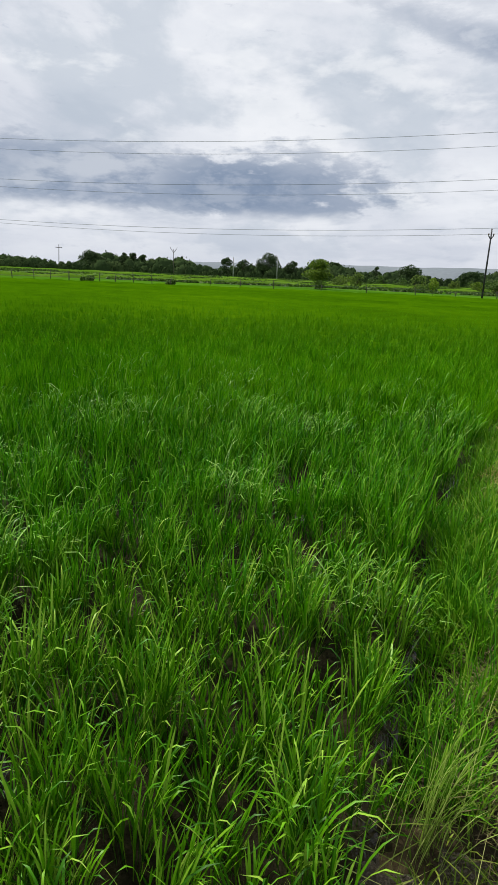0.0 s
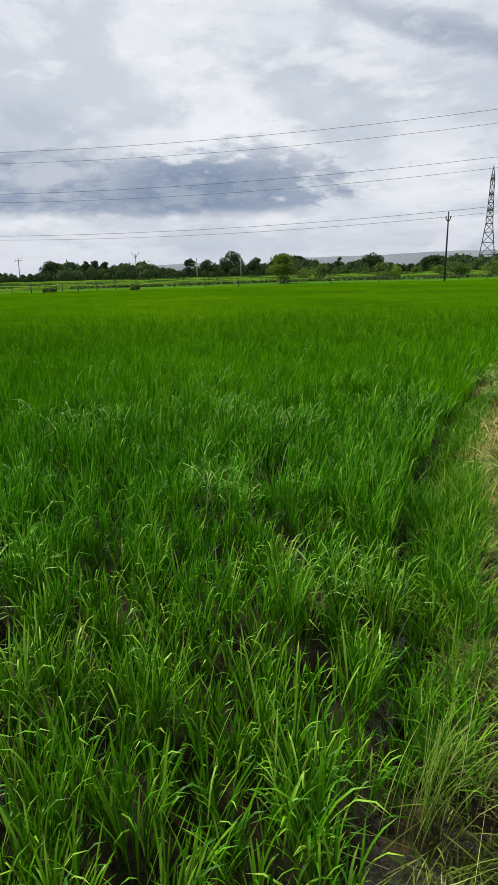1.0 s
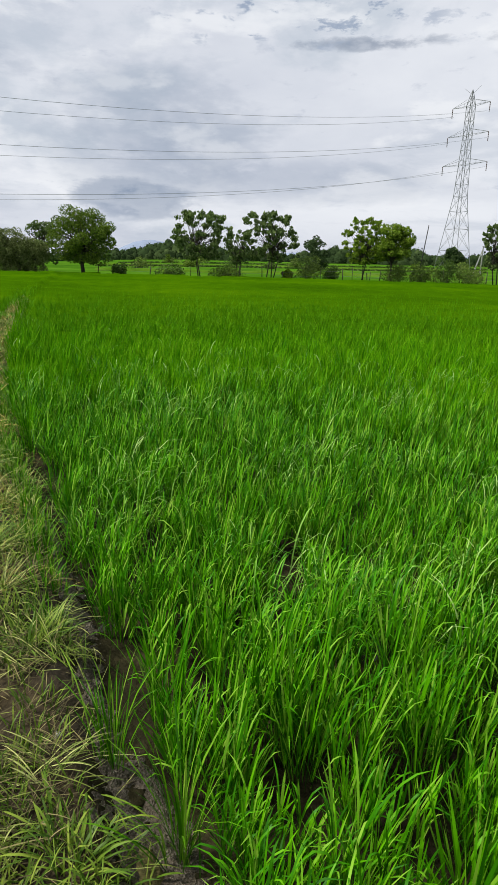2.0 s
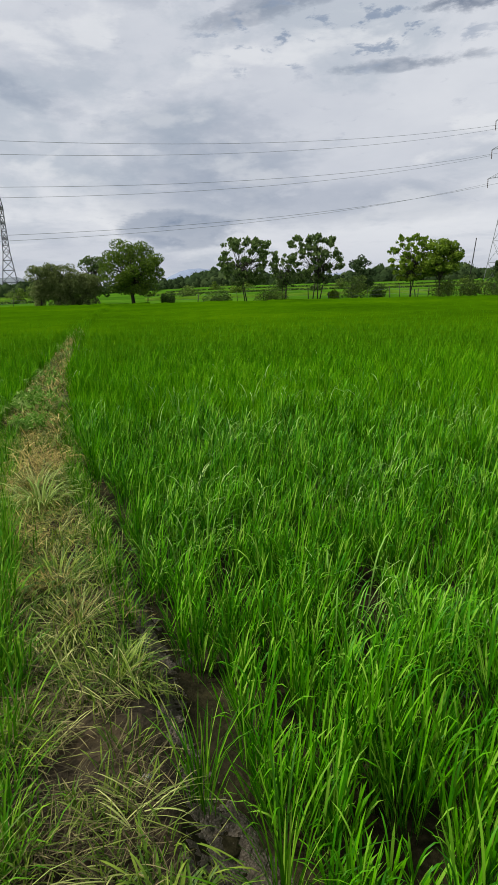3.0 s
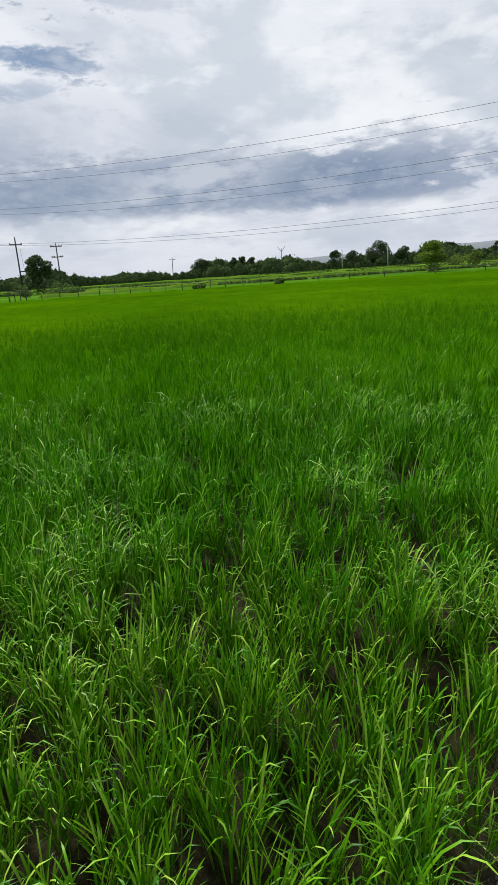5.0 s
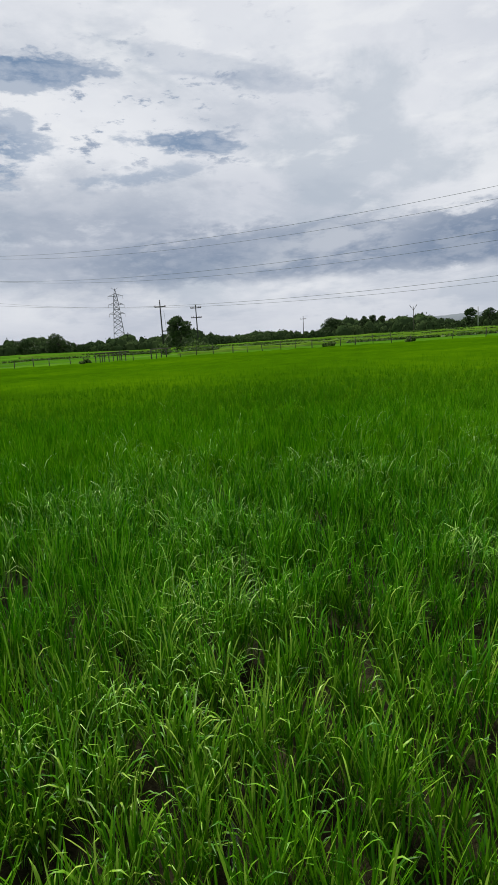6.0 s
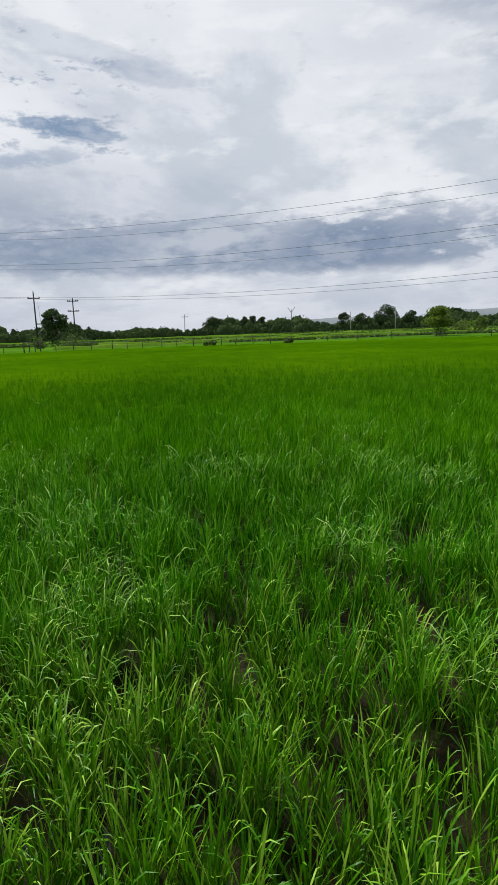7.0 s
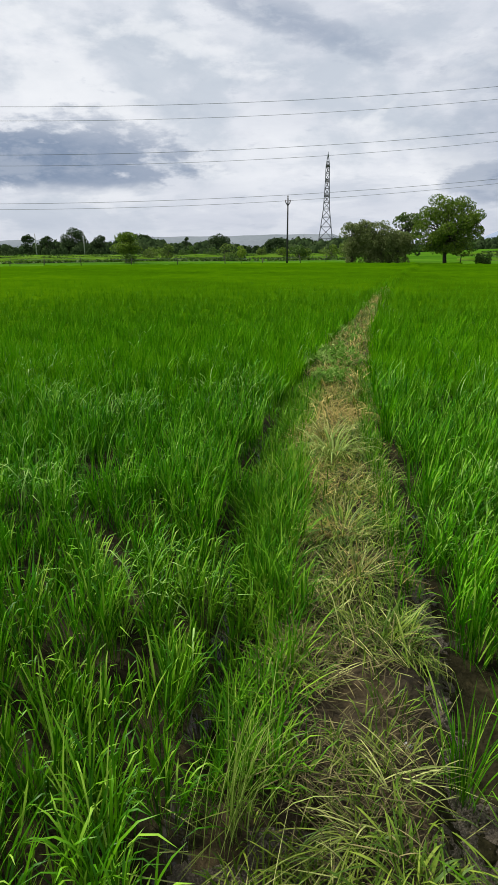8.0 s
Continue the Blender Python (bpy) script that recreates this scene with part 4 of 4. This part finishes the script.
tree("light_tree", ground_at(41.9, 60), 5.3, deg(4.4, 60), LEAF_LIGHT, "light green leafy young tree by the fence", n=9000, leaf=0.135, trunk_r=0.08, crown_from=0.42, clumps=90, clump_r=0.11, seed=43, dome=True)
tree("round_tree", ground_at(34.9, 95), 5.8, deg(2.9, 95), LEAF_DARK, "dark rounded tree beyond the fence", n=4200, leaf=0.2, crown_from=0.08, clumps=40, clump_r=0.16, seed=42, dome=True)
for k, (az, d, h, w, mat) in enumerate(((34.4, 62, 2.3, 3.2, LEAF_HEDGE), (36.6, 63, 1.3, 1.8, LEAF_SCRUB), (32.6, 62, 1.0, 1.2, LEAF_LIGHT), (44.6, 60, 1.9, 3.0, LEAF_HEDGE), (46.8, 59, 2.2, 2.4, LEAF_SCRUB), (48.8, 59, 1.7, 2.8, LEAF_HEDGE), (42.4, 61, 1.5, 2.8, LEAF_HEDGE), (26.8, 61, 0.7, 3.4, LEAF_HEDGE), (22.0, 61, 0.8, 3.0, LEAF_SCRUB), (17.3, 63, 1.1, 1.6, LEAF_SCRUB))):
    tree("low_bush", ground_at(az, d), h, deg(w, d), mat, "low tangled bush growing along the fence", "bush", n=2600, leaf=0.09, trunk_r=0.03, crown_from=0.05, clumps=16, clump_r=0.27, stems=3, seed=50 + k, group="bushes along the fence")
tree("yellow_green_tree", ground_at(-14.7, 82), 3.7, deg(2.9, 82), LEAF_MANGO, "low yellowish green spreading tree in the far meadow", n=3400, leaf=0.16, trunk_r=0.08, crown_from=0.36, clumps=40, clump_r=0.16, seed=61, dome=True)
tree("low_bush", ground_at(-14.4, 80), 1.1, deg(1.6, 80), LEAF_SCRUB, "dark low bush under the spreading tree", "bush", n=700, leaf=0.12, trunk_r=0.03, crown_from=0.05, clumps=10, clump_r=0.28, seed=62)
tree("sapling", ground_at(-4.2, 72), 2.0, deg(1.35, 72), LEAF_LIGHT, "small yellowish green sapling at the field's edge", n=700, leaf=0.12, trunk_r=0.03, crown_from=0.35, clumps=12, seed=63)
tree("dark_tree", ground_at(-49.5, 110), 6.6, deg(2.5, 110), LEAF_DARK, "dark dense tree beside the electric poles", n=4200, leaf=0.25, trunk_r=0.15, crown_from=0.12, clumps=24, clump_r=0.2, seed=64)
for k, (az, d, h, w) in enumerate(((-51.2, 92, 1.8, 1.4), (-48.3, 90, 1.7, 2.3), (-46.8, 88, 1.0, 1.6), (-58.5, 66, 0.55, 1.0), (-35.7, 63, 0.65, 1.3), (-28.2, 65, 0.5, 1.0))):
    tree("low_bush", ground_at(az, d), h, deg(w, d), LEAF_SCRUB, "low scrubby bush at the far edge of the field", "bush", n=900, leaf=0.13, trunk_r=0.03, crown_from=0.05, clumps=14, clump_r=0.28, stems=2, seed=70 + k, group="scrub at the field's far edge")
r = np.random.default_rng(640)
for k in range(34):
    az, d = r.uniform(-13, 5.5) if k < 22 else r.uniform(16, 50), r.uniform(95, 190)
    tree("meadow_bush", ground_at(az, d), r.uniform(1.2, 2.6), r.uniform(2.5, 5.5), (LEAF_HEDGE, LEAF_SCRUB, LEAF_MANGO)[k % 3], "rounded green bush among the far plots", "bush", n=650, leaf=0.2, trunk_r=0.04, crown_from=0.04, clumps=14, clump_r=0.22, stems=2, seed=700 + k, group="bushes among the far plots", dome=True)
# the farther trees that stand out of the woods
OUT = ((-19.0, 285, 10.2, 2.1), (-35.0, 280, 7.6, 2.0), (-22.9, 280, 8.6, 0.9), (-21.4, 285, 7.6, 1.1), (-32.3, 290, 8.2, 0.7), (-31.5, 290, 8.6, 0.7), (-30.6, 290, 8.2, 0.7),
       (-16.9, 290, 8.0, 1.2), (-13.0, 300, 8.4, 0.9), (-1.0, 200, 5.0, 1.8), (-6.2, 290, 7.6, 1.8), (-9.2, 330, 8.0, 0.5), (-60.6, 260, 7.0, 2.0), (-63.4, 250, 5.5, 1.8), (47.2, 150, 5.0, 1.6))
for k, (az, d, h, w) in enumerate(OUT):
    tree("wood_tree", ground_at(az, d), h, max(deg(w * 1.25, d), 5.0), LEAF_DARK, "dark tree standing out of the distant woods", n=int(2200 + 2400 * max(0.0, w - 0.8)), leaf=0.4, trunk_r=0.14, crown_from=0.06, clumps=34, clump_r=0.2, dome=True, seed=90 + k, group="trees of the distant woods")


def far_woods():
    """The belt of woods that closes the plain: full rounded crowns with leafy rims."""
    c, s, vs, qs, ts = [], [], [], [], []
    r = np.random.default_rng(5)
    nu, nv = 10, 6
    U, V = np.meshgrid(np.linspace(0, 2 * math.pi, nu, endpoint=False), np.linspace(0.0, 0.94, nv))
    ball = np.stack([np.cos(U) * np.cos(V * 1.57), np.sin(U) * np.cos(V * 1.57), np.sin(V * 1.57)], -1).reshape(-1, 3)
    i, k = np.meshgrid(np.arange(nv - 1), np.arange(nu), indexing="ij")
    k2 = (k + 1) % nu
    ring = np.stack([i * nu + k, i * nu + k2, (i + 1) * nu + k2, (i + 1) * nu + k], -1).reshape(-1, 4)
    count = 0
    for az in np.arange(-72, 56, 0.36):
        for d0, hh in ((r.uniform(255, 275), 0.55), (r.uniform(280, 300), 0.85), (r.uniform(300, 320), 0.98), (r.uniform(340, 430), 1.2)):
            p = ground_at(az + r.uniform(-0.3, 0.3), d0)
            top = (5.4 + 1.6 * math.sin(az * 0.35) + 1.2 * math.sin(az * 0.9 + 1) + r.uniform(-2.2, 1.8)) * hh
            top *= 0.92 if 3 > az > -13 else 0.82 if -35 > az > -48 else 1.0
            w = top * r.uniform(0.45, 0.85)
            size = np.array([w, w, top])
            at = np.array([p.x, p.y, p.z])
            vs.append(at + ball * size * r.uniform(0.72, 1.0, (len(ball), 1)))
            qs.append(ring + count)
            count += len(ball)
            d = r.normal(0, 1, (46, 3))
            d[:, 2] = np.abs(d[:, 2])
            d /= np.linalg.norm(d, axis=1)[:, None]
            c.append(at + d * size * r.uniform(0.78, 1.06, (46, 1)))
            s.append(r.uniform(0.4, 0.8, 46))
    v, t = leaf_quads(np.vstack(c), np.concatenate(s), up=1.0, long=1.2)
    ob = array_mesh("far_woods", np.vstack([np.vstack(vs), v]), np.vstack(qs), t + count, WOODS, smooth=False)
    tagged(ob, "belt of dark green distant woods across the plain", "woods", kind="stuff")


far_woods()


def far_banks():
    """Low grassy banks between the plots beyond the field, each one a thing."""
    rows = ((84, -34, 6, 0.45), (100, -30, 2, 0.5), (126, -44, 8, 0.6), (160, -26, 3, 0.7), (190, -40, 5, 0.8), (120, 15, 50, 0.5), (165, 17, 50, 0.6), (112, -66, -36, 0.5), (150, -64, -38, 0.6), (96, -48, -30, 0.4))
    for k, (d, a0, a1, h) in enumerate(rows):
        r = np.random.default_rng(200 + k)
        az = np.arange(a0, a1, 0.10)
        dd = d + 3.0 * np.sin(az * 0.31 + k) + (az - a0) * 0.25
        keep = r.random(len(az)) < 0.85 + 0.35 * np.sin(az * 0.8 + k)
        az, dd = az[keep], dd[keep]
        n = len(az) * 12
        A, D = np.repeat(az, 12) + r.normal(0, 0.06, n), np.repeat(dd, 12) + r.normal(0, 0.4, n)
        x, y = np.sin(np.radians(A)) * D, np.cos(np.radians(A)) * D
        c = np.stack([x, y, land(x, y) + r.random(n) * h * 0.5], 1)
        v, t = leaf_quads(c, np.full(n, 0.34), up=0.8, long=1.4)
        ob = array_mesh("grass_bank", v, np.zeros((0, 4)), t, LEAF_SCRUB)
        tagged(ob, "low overgrown bank between the far plots", "bank", kind="stuff")


far_banks()


def plot_ridge(d0, d1, a0, a1, h, w):
    """A smooth grassy ridge between two far plots."""
    n, prof = 90, ((-1.0, -0.1), (-0.55, 0.7), (0.0, 1.0), (0.55, 0.7), (1.0, -0.1))
    vs, fs = [], []
    for i in range(n + 1):
        t = i / n
        a, d = a0 + (a1 - a0) * t, d0 + (d1 - d0) * t + 1.2 * math.sin(t * 17)
        for off, z in prof:
            p = polar(a, d + off * w)
            vs.append((p.x, p.y, float(land(p.x, p.y)) + z * h * (0.85 + 0.15 * math.sin(t * 61))))
    for i in range(n):
        for k in range(len(prof) - 1):
            q = i * len(prof) + k
            fs.append((q, q + len(prof), q + len(prof) + 1, q + 1))
    ob = mesh_object("plot_ridge", vs, fs, PALE_TURF, smooth=True)
    tagged(ob, "low smooth ridge of pale turf between far plots", "bank", kind="structure")


for row in ((78, 104, -50, -12, 0.45, 1.0), (96, 128, -46, 6, 0.5, 1.2), (135, 150, -30, 4, 0.6, 1.4), (84, 92, 15, 50, 0.4, 1.0), (128, 138, 15, 50, 0.5, 1.4), (150, 175, -64, -30, 0.6, 1.5)):
    plot_ridge(*row)


# ---------------------------------------------------------------- fences
def fence(points, label, step, seed, h=1.25):
    """Posts along a line on the ground, with strands of wire between them."""
    r = np.random.default_rng(seed)
    root = empty_thing("field_fence", points[0], label, "fence")
    o = Vector(points[0])
    tops = []
    for a, b in zip(points[:-1], points[1:]):
        a, b = Vector(a), Vector(b)
        n = max(2, int((b - a).length / step))
        for k in range(n):
            p = a.lerp(b, (k + r.uniform(-0.2, 0.2)) / n)
            p.z = float(land(p.x, p.y))
            hh = h * r.uniform(0.72, 1.12)
            tilt = Vector((r.uniform(-0.14, 0.14), r.uniform(-0.14, 0.14), 0))
            rad = r.uniform(0.03, 0.055)
            v, f = tube((p - o + Vector((0, 0, -0.1)), p - o + tilt * 0.5 + Vector((0.01, 0, hh * 0.5)), p - o + tilt + Vector((0, 0, hh))), (rad, rad * 0.9, rad * 0.8), 6)
            mesh_object("post", v, f, POST_WOOD, root, smooth=True)
            tops.append((p - o + tilt * 0.8 + Vector((0, 0, hh * 0.8)), p - o + tilt * 0.4 + Vector((0, 0, hh * 0.42))))
    for lvl in (0, 1):
        v, f = tube([t[lvl] for t in tops], [0.007] * len(tops), 4)
        mesh_object("wire", v, f, WIRE, root)
    return root


def edge_line(azs, off):
    return [polar(a, float(field_edge(a)) + off) for a in azs]


fence(edge_line((-72, -66, -60, -54, -48, -42, -36, -30, -26), 3.0), "weathered leaning wooden fence posts with wire along the field", 1.5, 301, h=1.1)
fence(edge_line((-25, -18, -10, -2, 4, 9), 4.0), "low weathered wooden posts with wire beyond the field", 3.6, 302, h=0.9)
fence(edge_line((15.5, 20, 26, 32, 38, 44, 50, 56), 2.2), "dark wooden fence posts with wire behind the field's far edge", 2.0, 303, h=1.15)
fence([polar(38.5, 63.5), polar(41, 63), polar(44.5, 63)], "low wooden pen of posts under the young trees", 0.9, 304, h=1.3)


def rail(points, label):
    root = empty_thing("rail_barrier", points[0], label, "rail")
    o = Vector(points[0])
    vs = []
    for a, b in zip(points[:-1], points[1:]):
        a, b = Vector(a), Vector(b)
        for k in range(4):
            p = a.lerp(b, k / 4)
            v, f = tube((p - o - Vector((0, 0, p.z)), p - o), (0.05, 0.05), 6)
            mesh_object("post", v, f, POST_WOOD, root)
    v, f = tube([Vector(p) - o for p in points], [0.06] * len(points), 6)
    mesh_object("rail", v, f, POST_WOOD, root)


rail([polar(a, 66, 1.15) for a in (-57.6, -56, -54.5)], "dark wooden rail on posts at the meadow's edge")
rail([polar(a, 70, 1.15) for a in (-52.5, -50.6)], "dark wooden rail on posts near the electric poles")


# ---------------------------------------------------------------- electric poles, towers and lines
def v_pole(at, height, r, mat, label, lean=(0, 0), arm=0.55, style="v", turn=0.0, group=""):
    """A line pole with its cross-arm and insulators."""
    root = empty_thing("electric_pole", at, label, "electric pole", group)
    root.rotation_euler = (0, 0, turn)
    top = Vector((lean[0], lean[1], height))

    def along(t):
        return top * t

    v, f = tube((Vector((0, 0, -0.2)), along(0.5), top), (r, r * 0.85, r * 0.7), 10)
    mesh_object("shaft", v, f, mat, root, smooth=True)
    if style == "v":
        a = along(0.88)
        v, f = bar([(a, a + Vector((-arm, 0, arm * 1.4))), (a, a + Vector((arm, 0, arm * 1.4)))], r * 0.5, 6)
        mesh_object("cross_arm", v, f, mat, root)
        spots = [a + Vector((-arm, 0, arm * 1.4)), a + Vector((arm, 0, arm * 1.4)), top]
    elif style == "bare":
        spots = [top]
    else:
        spots = [top]
        for lv in ((0.9,) if style == "t" else (0.96, 0.74)):
            a = along(lv)
            v, f = bar([(a + Vector((-arm, 0, 0)), a + Vector((arm, 0, 0)))], r * 0.6, 6)
            mesh_object("cross_arm", v, f, mat, root)
            spots += [a + Vector((-arm * 0.9, 0, 0)), a + Vector((arm * 0.9, 0, 0))]
            if style == "double":
                spots += [a + Vector((-arm * 0.5, 0, 0)), a + Vector((arm * 0.5, 0, 0))]
    for s in spots:
        v, f = tube((s, s + Vector((0, 0, 0.10)), s + Vector((0, 0, 0.14)), s + Vector((0, 0, 0.26))), (r * 0.35, r * 0.6, r * 0.8, r * 0.3), 8)
        mesh_object("insulator", v, f, CERAMIC, root)
    return root


v_pole(ground_at(0.0, 74), 7.25, 0.11, STEEL_POLE, "tall dark slender electric pole with V-shaped cross-arm at the field's edge", arm=0.27, turn=radians(20))
v_pole(ground_at(-51.2, 112), 9.3, 0.15, STEEL_POLE, "dark electric pole with a cross-arm beside the dark tree", arm=1.0, style="t", turn=radians(51))
v_pole(ground_at(-47.9, 128), 9.0, 0.15, STEEL_POLE, "dark electric pole with two cross-arms and insulators", arm=1.1, style="double", turn=radians(48))
v_pole(ground_at(-37.9, 255), 9.0, 0.16, POST_WOOD, "distant grey electric pole with a cross-arm", lean=(0.3, 0), arm=1.2, style="t", turn=radians(38), group="far line poles")
v_pole(ground_at(-27.8, 240), 9.0, 0.16, POST_WOOD, "distant dark electric pole with V-shaped cross-arm", arm=1.3, turn=radians(28), group="far line poles")
v_pole(ground_at(44.3, 128), 8.6, 0.12, STEEL_POLE, "dark leaning electric pole beyond the fence", lean=(0.9, 0.2), style="bare", turn=radians(-44))
for az, d, h in ((-18.25, 250, 8.5), (-22.3, 255, 7.5), (-15.0, 260, 6.0)):
    root = empty_thing("concrete_pole", ground_at(az, d), "pale concrete line pole in front of the woods", "pole", "pale poles before the woods")
    v, f = tube(((0, 0, -0.2), (0, 0, h * 0.5), (0, 0, h)), (0.22, 0.19, 0.15), 8)
    mesh_object("shaft", v, f, CONCRETE, root, smooth=True)
    v, f = tube(((0, 0, h), (0, 0, h + 0.25)), (0.06, 0.09), 6)
    mesh_object("insulator", v, f, CERAMIC, root)


def transformer_frame():
    """The platform and stay between the two dark poles."""
    a, b = ground_at(-51.2, 112), ground_at(-49.6, 116)
    root = empty_thing("transformer_stand", a, "dark steel platform and slanting stay bolted to the electric pole", "transformer stand")
    d = b - a
    v, f = bar([(Vector((0.15, 0, 4.0)), d + Vector((0, 0, 4.0)))], 0.09, 6)
    mesh_object("beam", v, f, STEEL_POLE, root)
    v, f = bar([(Vector((0.3, 0, 2.2)), d * 0.55 + Vector((0, 0, 4.0)))], 0.06, 6)
    mesh_object("stay", v, f, STEEL_POLE, root)
    v, f = bar([(Vector((1.0, 0.2, 4.0)), Vector((0.7, 0.2, 7.6)))], 0.02, 4)
    mesh_object("cable", v, f, WIRE, root)


transformer_frame()
root = empty_thing("stay_poles", ground_at(49.4, 92), "two pale leaning poles propped together", "pole")
v, f = tube(((-1.6, 0, -0.1), (0.1, 0, 4.0)), (0.10, 0.08), 8)
mesh_object("leaning_pole", v, f, CONCRETE, root)
v, f = tube(((0.25, 0.1, -0.1), (0.2, 0.1, 4.3)), (0.10, 0.08), 8)
mesh_object("upright_pole", v, f, CONCRETE, root)


def pylon(at, turn, label, arms=(26.0, 32.7, 39.0), reach=(6.8, 6.0, 4.9), height=44.5, base=3.7, member=0.085, waist=1.0, steel=GALV):
    """A lattice tower: four legs, braces panel by panel, six cross-arms with insulators, and a peak."""
    root = empty_thing("lattice_tower", at, label, "pylon", "power line towers")
    root.rotation_euler = (0, 0, turn)

    def half(z):
        return float(np.interp(z, (0, 20, arms[1], arms[2], height), (base, 1.5 * waist, 0.95 * waist, 0.85 * (0.6 + 0.4 * waist), 0.08)))

    levels = [0, 6.5, 12, 16.5, 20.2, 23.2, arms[0], (arms[0] + arms[1]) / 2, arms[1], (arms[1] + arms[2]) / 2, arms[2], arms[2] + 2.2]
    corner = ((1, 1), (-1, 1), (-1, -1), (1, -1))
    for cx, cy in corner:
        v, f = tube([(cx * half(z), cy * half(z), z) for z in levels] + [(0, 0, height)], [member * 1.25] * (len(levels) + 1), 5)
        mesh_object("leg", v, f, steel, root)
    for a, b in zip(levels[:-1], levels[1:]):
        items = []
        ha, hb = half(a), half(b)
        for k in range(4):
            (x0, y0), (x1, y1) = corner[k], corner[(k + 1) % 4]
            items += [((x0 * ha, y0 * ha, a), (x1 * hb, y1 * hb, b)), ((x1 * ha, y1 * ha, a), (x0 * hb, y0 * hb, b)), ((x0 * hb, y0 * hb, b), (x1 * hb, y1 * hb, b))]
        for p, q in items:
            v, f = bar([(Vector(p), Vector(q))], member * 0.62, 4)
            mesh_object("brace", v, f, steel, root)
    for z, rch in zip(arms, reach):
        for s in (-1, 1):
            h, tip = half(z), Vector((s * rch, 0, z + 0.2))
            items = [((s * h, h, z), tip), ((s * h, -h, z), tip), ((s * h * 0.9, h, z + 1.5), tip), ((s * h * 0.9, -h, z + 1.5), tip)]
            for w in (0.35, 0.65):
                p = Vector((s * h, h, z)).lerp(tip, w)
                q = Vector((s * h, -h, z)).lerp(tip, w)
                t2 = Vector((s * h * 0.9, h, z + 1.5)).lerp(tip, w)
                items += [(p, q), (p, t2)]
            v, f = bar([(Vector(p), Vector(q)) for p, q in items], member * 0.6, 4)
            arm = mesh_object("cross_arm", v, f, steel, root)
            v, f = tube([tip + Vector((0, 0, -k * 0.25)) for k in range(10)], [0.05, 0.14] * 5, 6)
            mesh_object("insulator", v, f, CERAMIC, arm)
    items = [(Vector((0, 0, height - 1.2)), Vector((s * 2.4, 0, height + 0.6))) for s in (-1, 1)]
    v, f = bar(items, member * 0.6, 4)
    mesh_object("earth_wire_horn", v, f, steel, root)
    return root


TOWER_R, TOWER_L = polar(47.0, 180), Vector((-204.3, 70.3, 0))
TOWER_R.z, TOWER_L.z = -0.4, 0.0
LINE = (TOWER_L - TOWER_R)
LINE.z = 0
TURN = math.atan2(LINE.y, LINE.x) + math.pi / 2
pylon(TOWER_R, TURN, "grey steel lattice tower carrying six conductors beyond the trees", arms=(28.0, 35.0, 41.8), reach=(6.6, 6.0, 5.4), height=45.6, base=3.6, waist=0.85, member=0.060, steel=GALV_PALE)
pylon(TOWER_L, TURN, "grey steel lattice tower carrying the near span of conductors", arms=(23.6, 29.7, 36.2), height=42.0)
pylon(ground_at(3.45, 312), radians(86.5), "grey steel lattice tower seen end-on above the woods", member=0.15, base=4.1)
pylon(ground_at(-55.1, 465), radians(55), "distant grey steel lattice tower with spread cross-arms", member=0.15, base=4.8, waist=2.0, reach=(5.8, 5.8, 5.4))


def conductors():
    side = LINE.normalized().cross(Vector((0, 0, 1)))
    for za, zb, off in ((39.6, 34.0, 4.8), (33.4, 27.7, 5.7), (26.6, 21.6, 6.2)):
        for s in (-1, 1):
            n, pts = 48, []
            for k in range(n + 1):
                t = k / n
                p = TOWER_R.lerp(TOWER_L, t) + side * off * s
                pts.append(Vector((p.x, p.y, za + (zb - za) * t - 4 * 16.0 * t * (1 - t))))
            v, f = tube(pts, [0.026] * (n + 1), 5)
            ob = mesh_object("conductor", v, f, WIRE)
            tagged(ob, "thin dark sagging power line conductor between the towers", "power line", "conductors of the span")


conductors()


# ---------------------------------------------------------------- far hills
def hill(name, az0, az1, dist, profile, mat, label):
    """A long ridge that closes the view; profile: height by its length from 0 to 1."""
    n, cross = 60, 8
    vs, fs = [], []
    for i in range(n + 1):
        t = i / n
        a = az0 + (az1 - az0) * t
        h = float(np.interp(t, profile[0], profile[1]))
        h *= 1 + 0.012 * math.sin(t * 23) + 0.012 * math.sin(t * 61)
        for k in range(cross + 1):
            w = k / cross
            p = polar(a, dist + (w - 0.5) * dist * 0.16)
            vs.append((p.x, p.y, h * math.sin(math.pi * w) ** 0.7 - 2.0))
    for i in range(n):
        for k in range(cross):
            q = i * (cross + 1) + k
            fs.append((q, q + cross + 1, q + cross + 2, q + 1))
    ob = mesh_object(name, vs, fs, mat, smooth=True)
    tagged(ob, label, "hill", kind="structure")


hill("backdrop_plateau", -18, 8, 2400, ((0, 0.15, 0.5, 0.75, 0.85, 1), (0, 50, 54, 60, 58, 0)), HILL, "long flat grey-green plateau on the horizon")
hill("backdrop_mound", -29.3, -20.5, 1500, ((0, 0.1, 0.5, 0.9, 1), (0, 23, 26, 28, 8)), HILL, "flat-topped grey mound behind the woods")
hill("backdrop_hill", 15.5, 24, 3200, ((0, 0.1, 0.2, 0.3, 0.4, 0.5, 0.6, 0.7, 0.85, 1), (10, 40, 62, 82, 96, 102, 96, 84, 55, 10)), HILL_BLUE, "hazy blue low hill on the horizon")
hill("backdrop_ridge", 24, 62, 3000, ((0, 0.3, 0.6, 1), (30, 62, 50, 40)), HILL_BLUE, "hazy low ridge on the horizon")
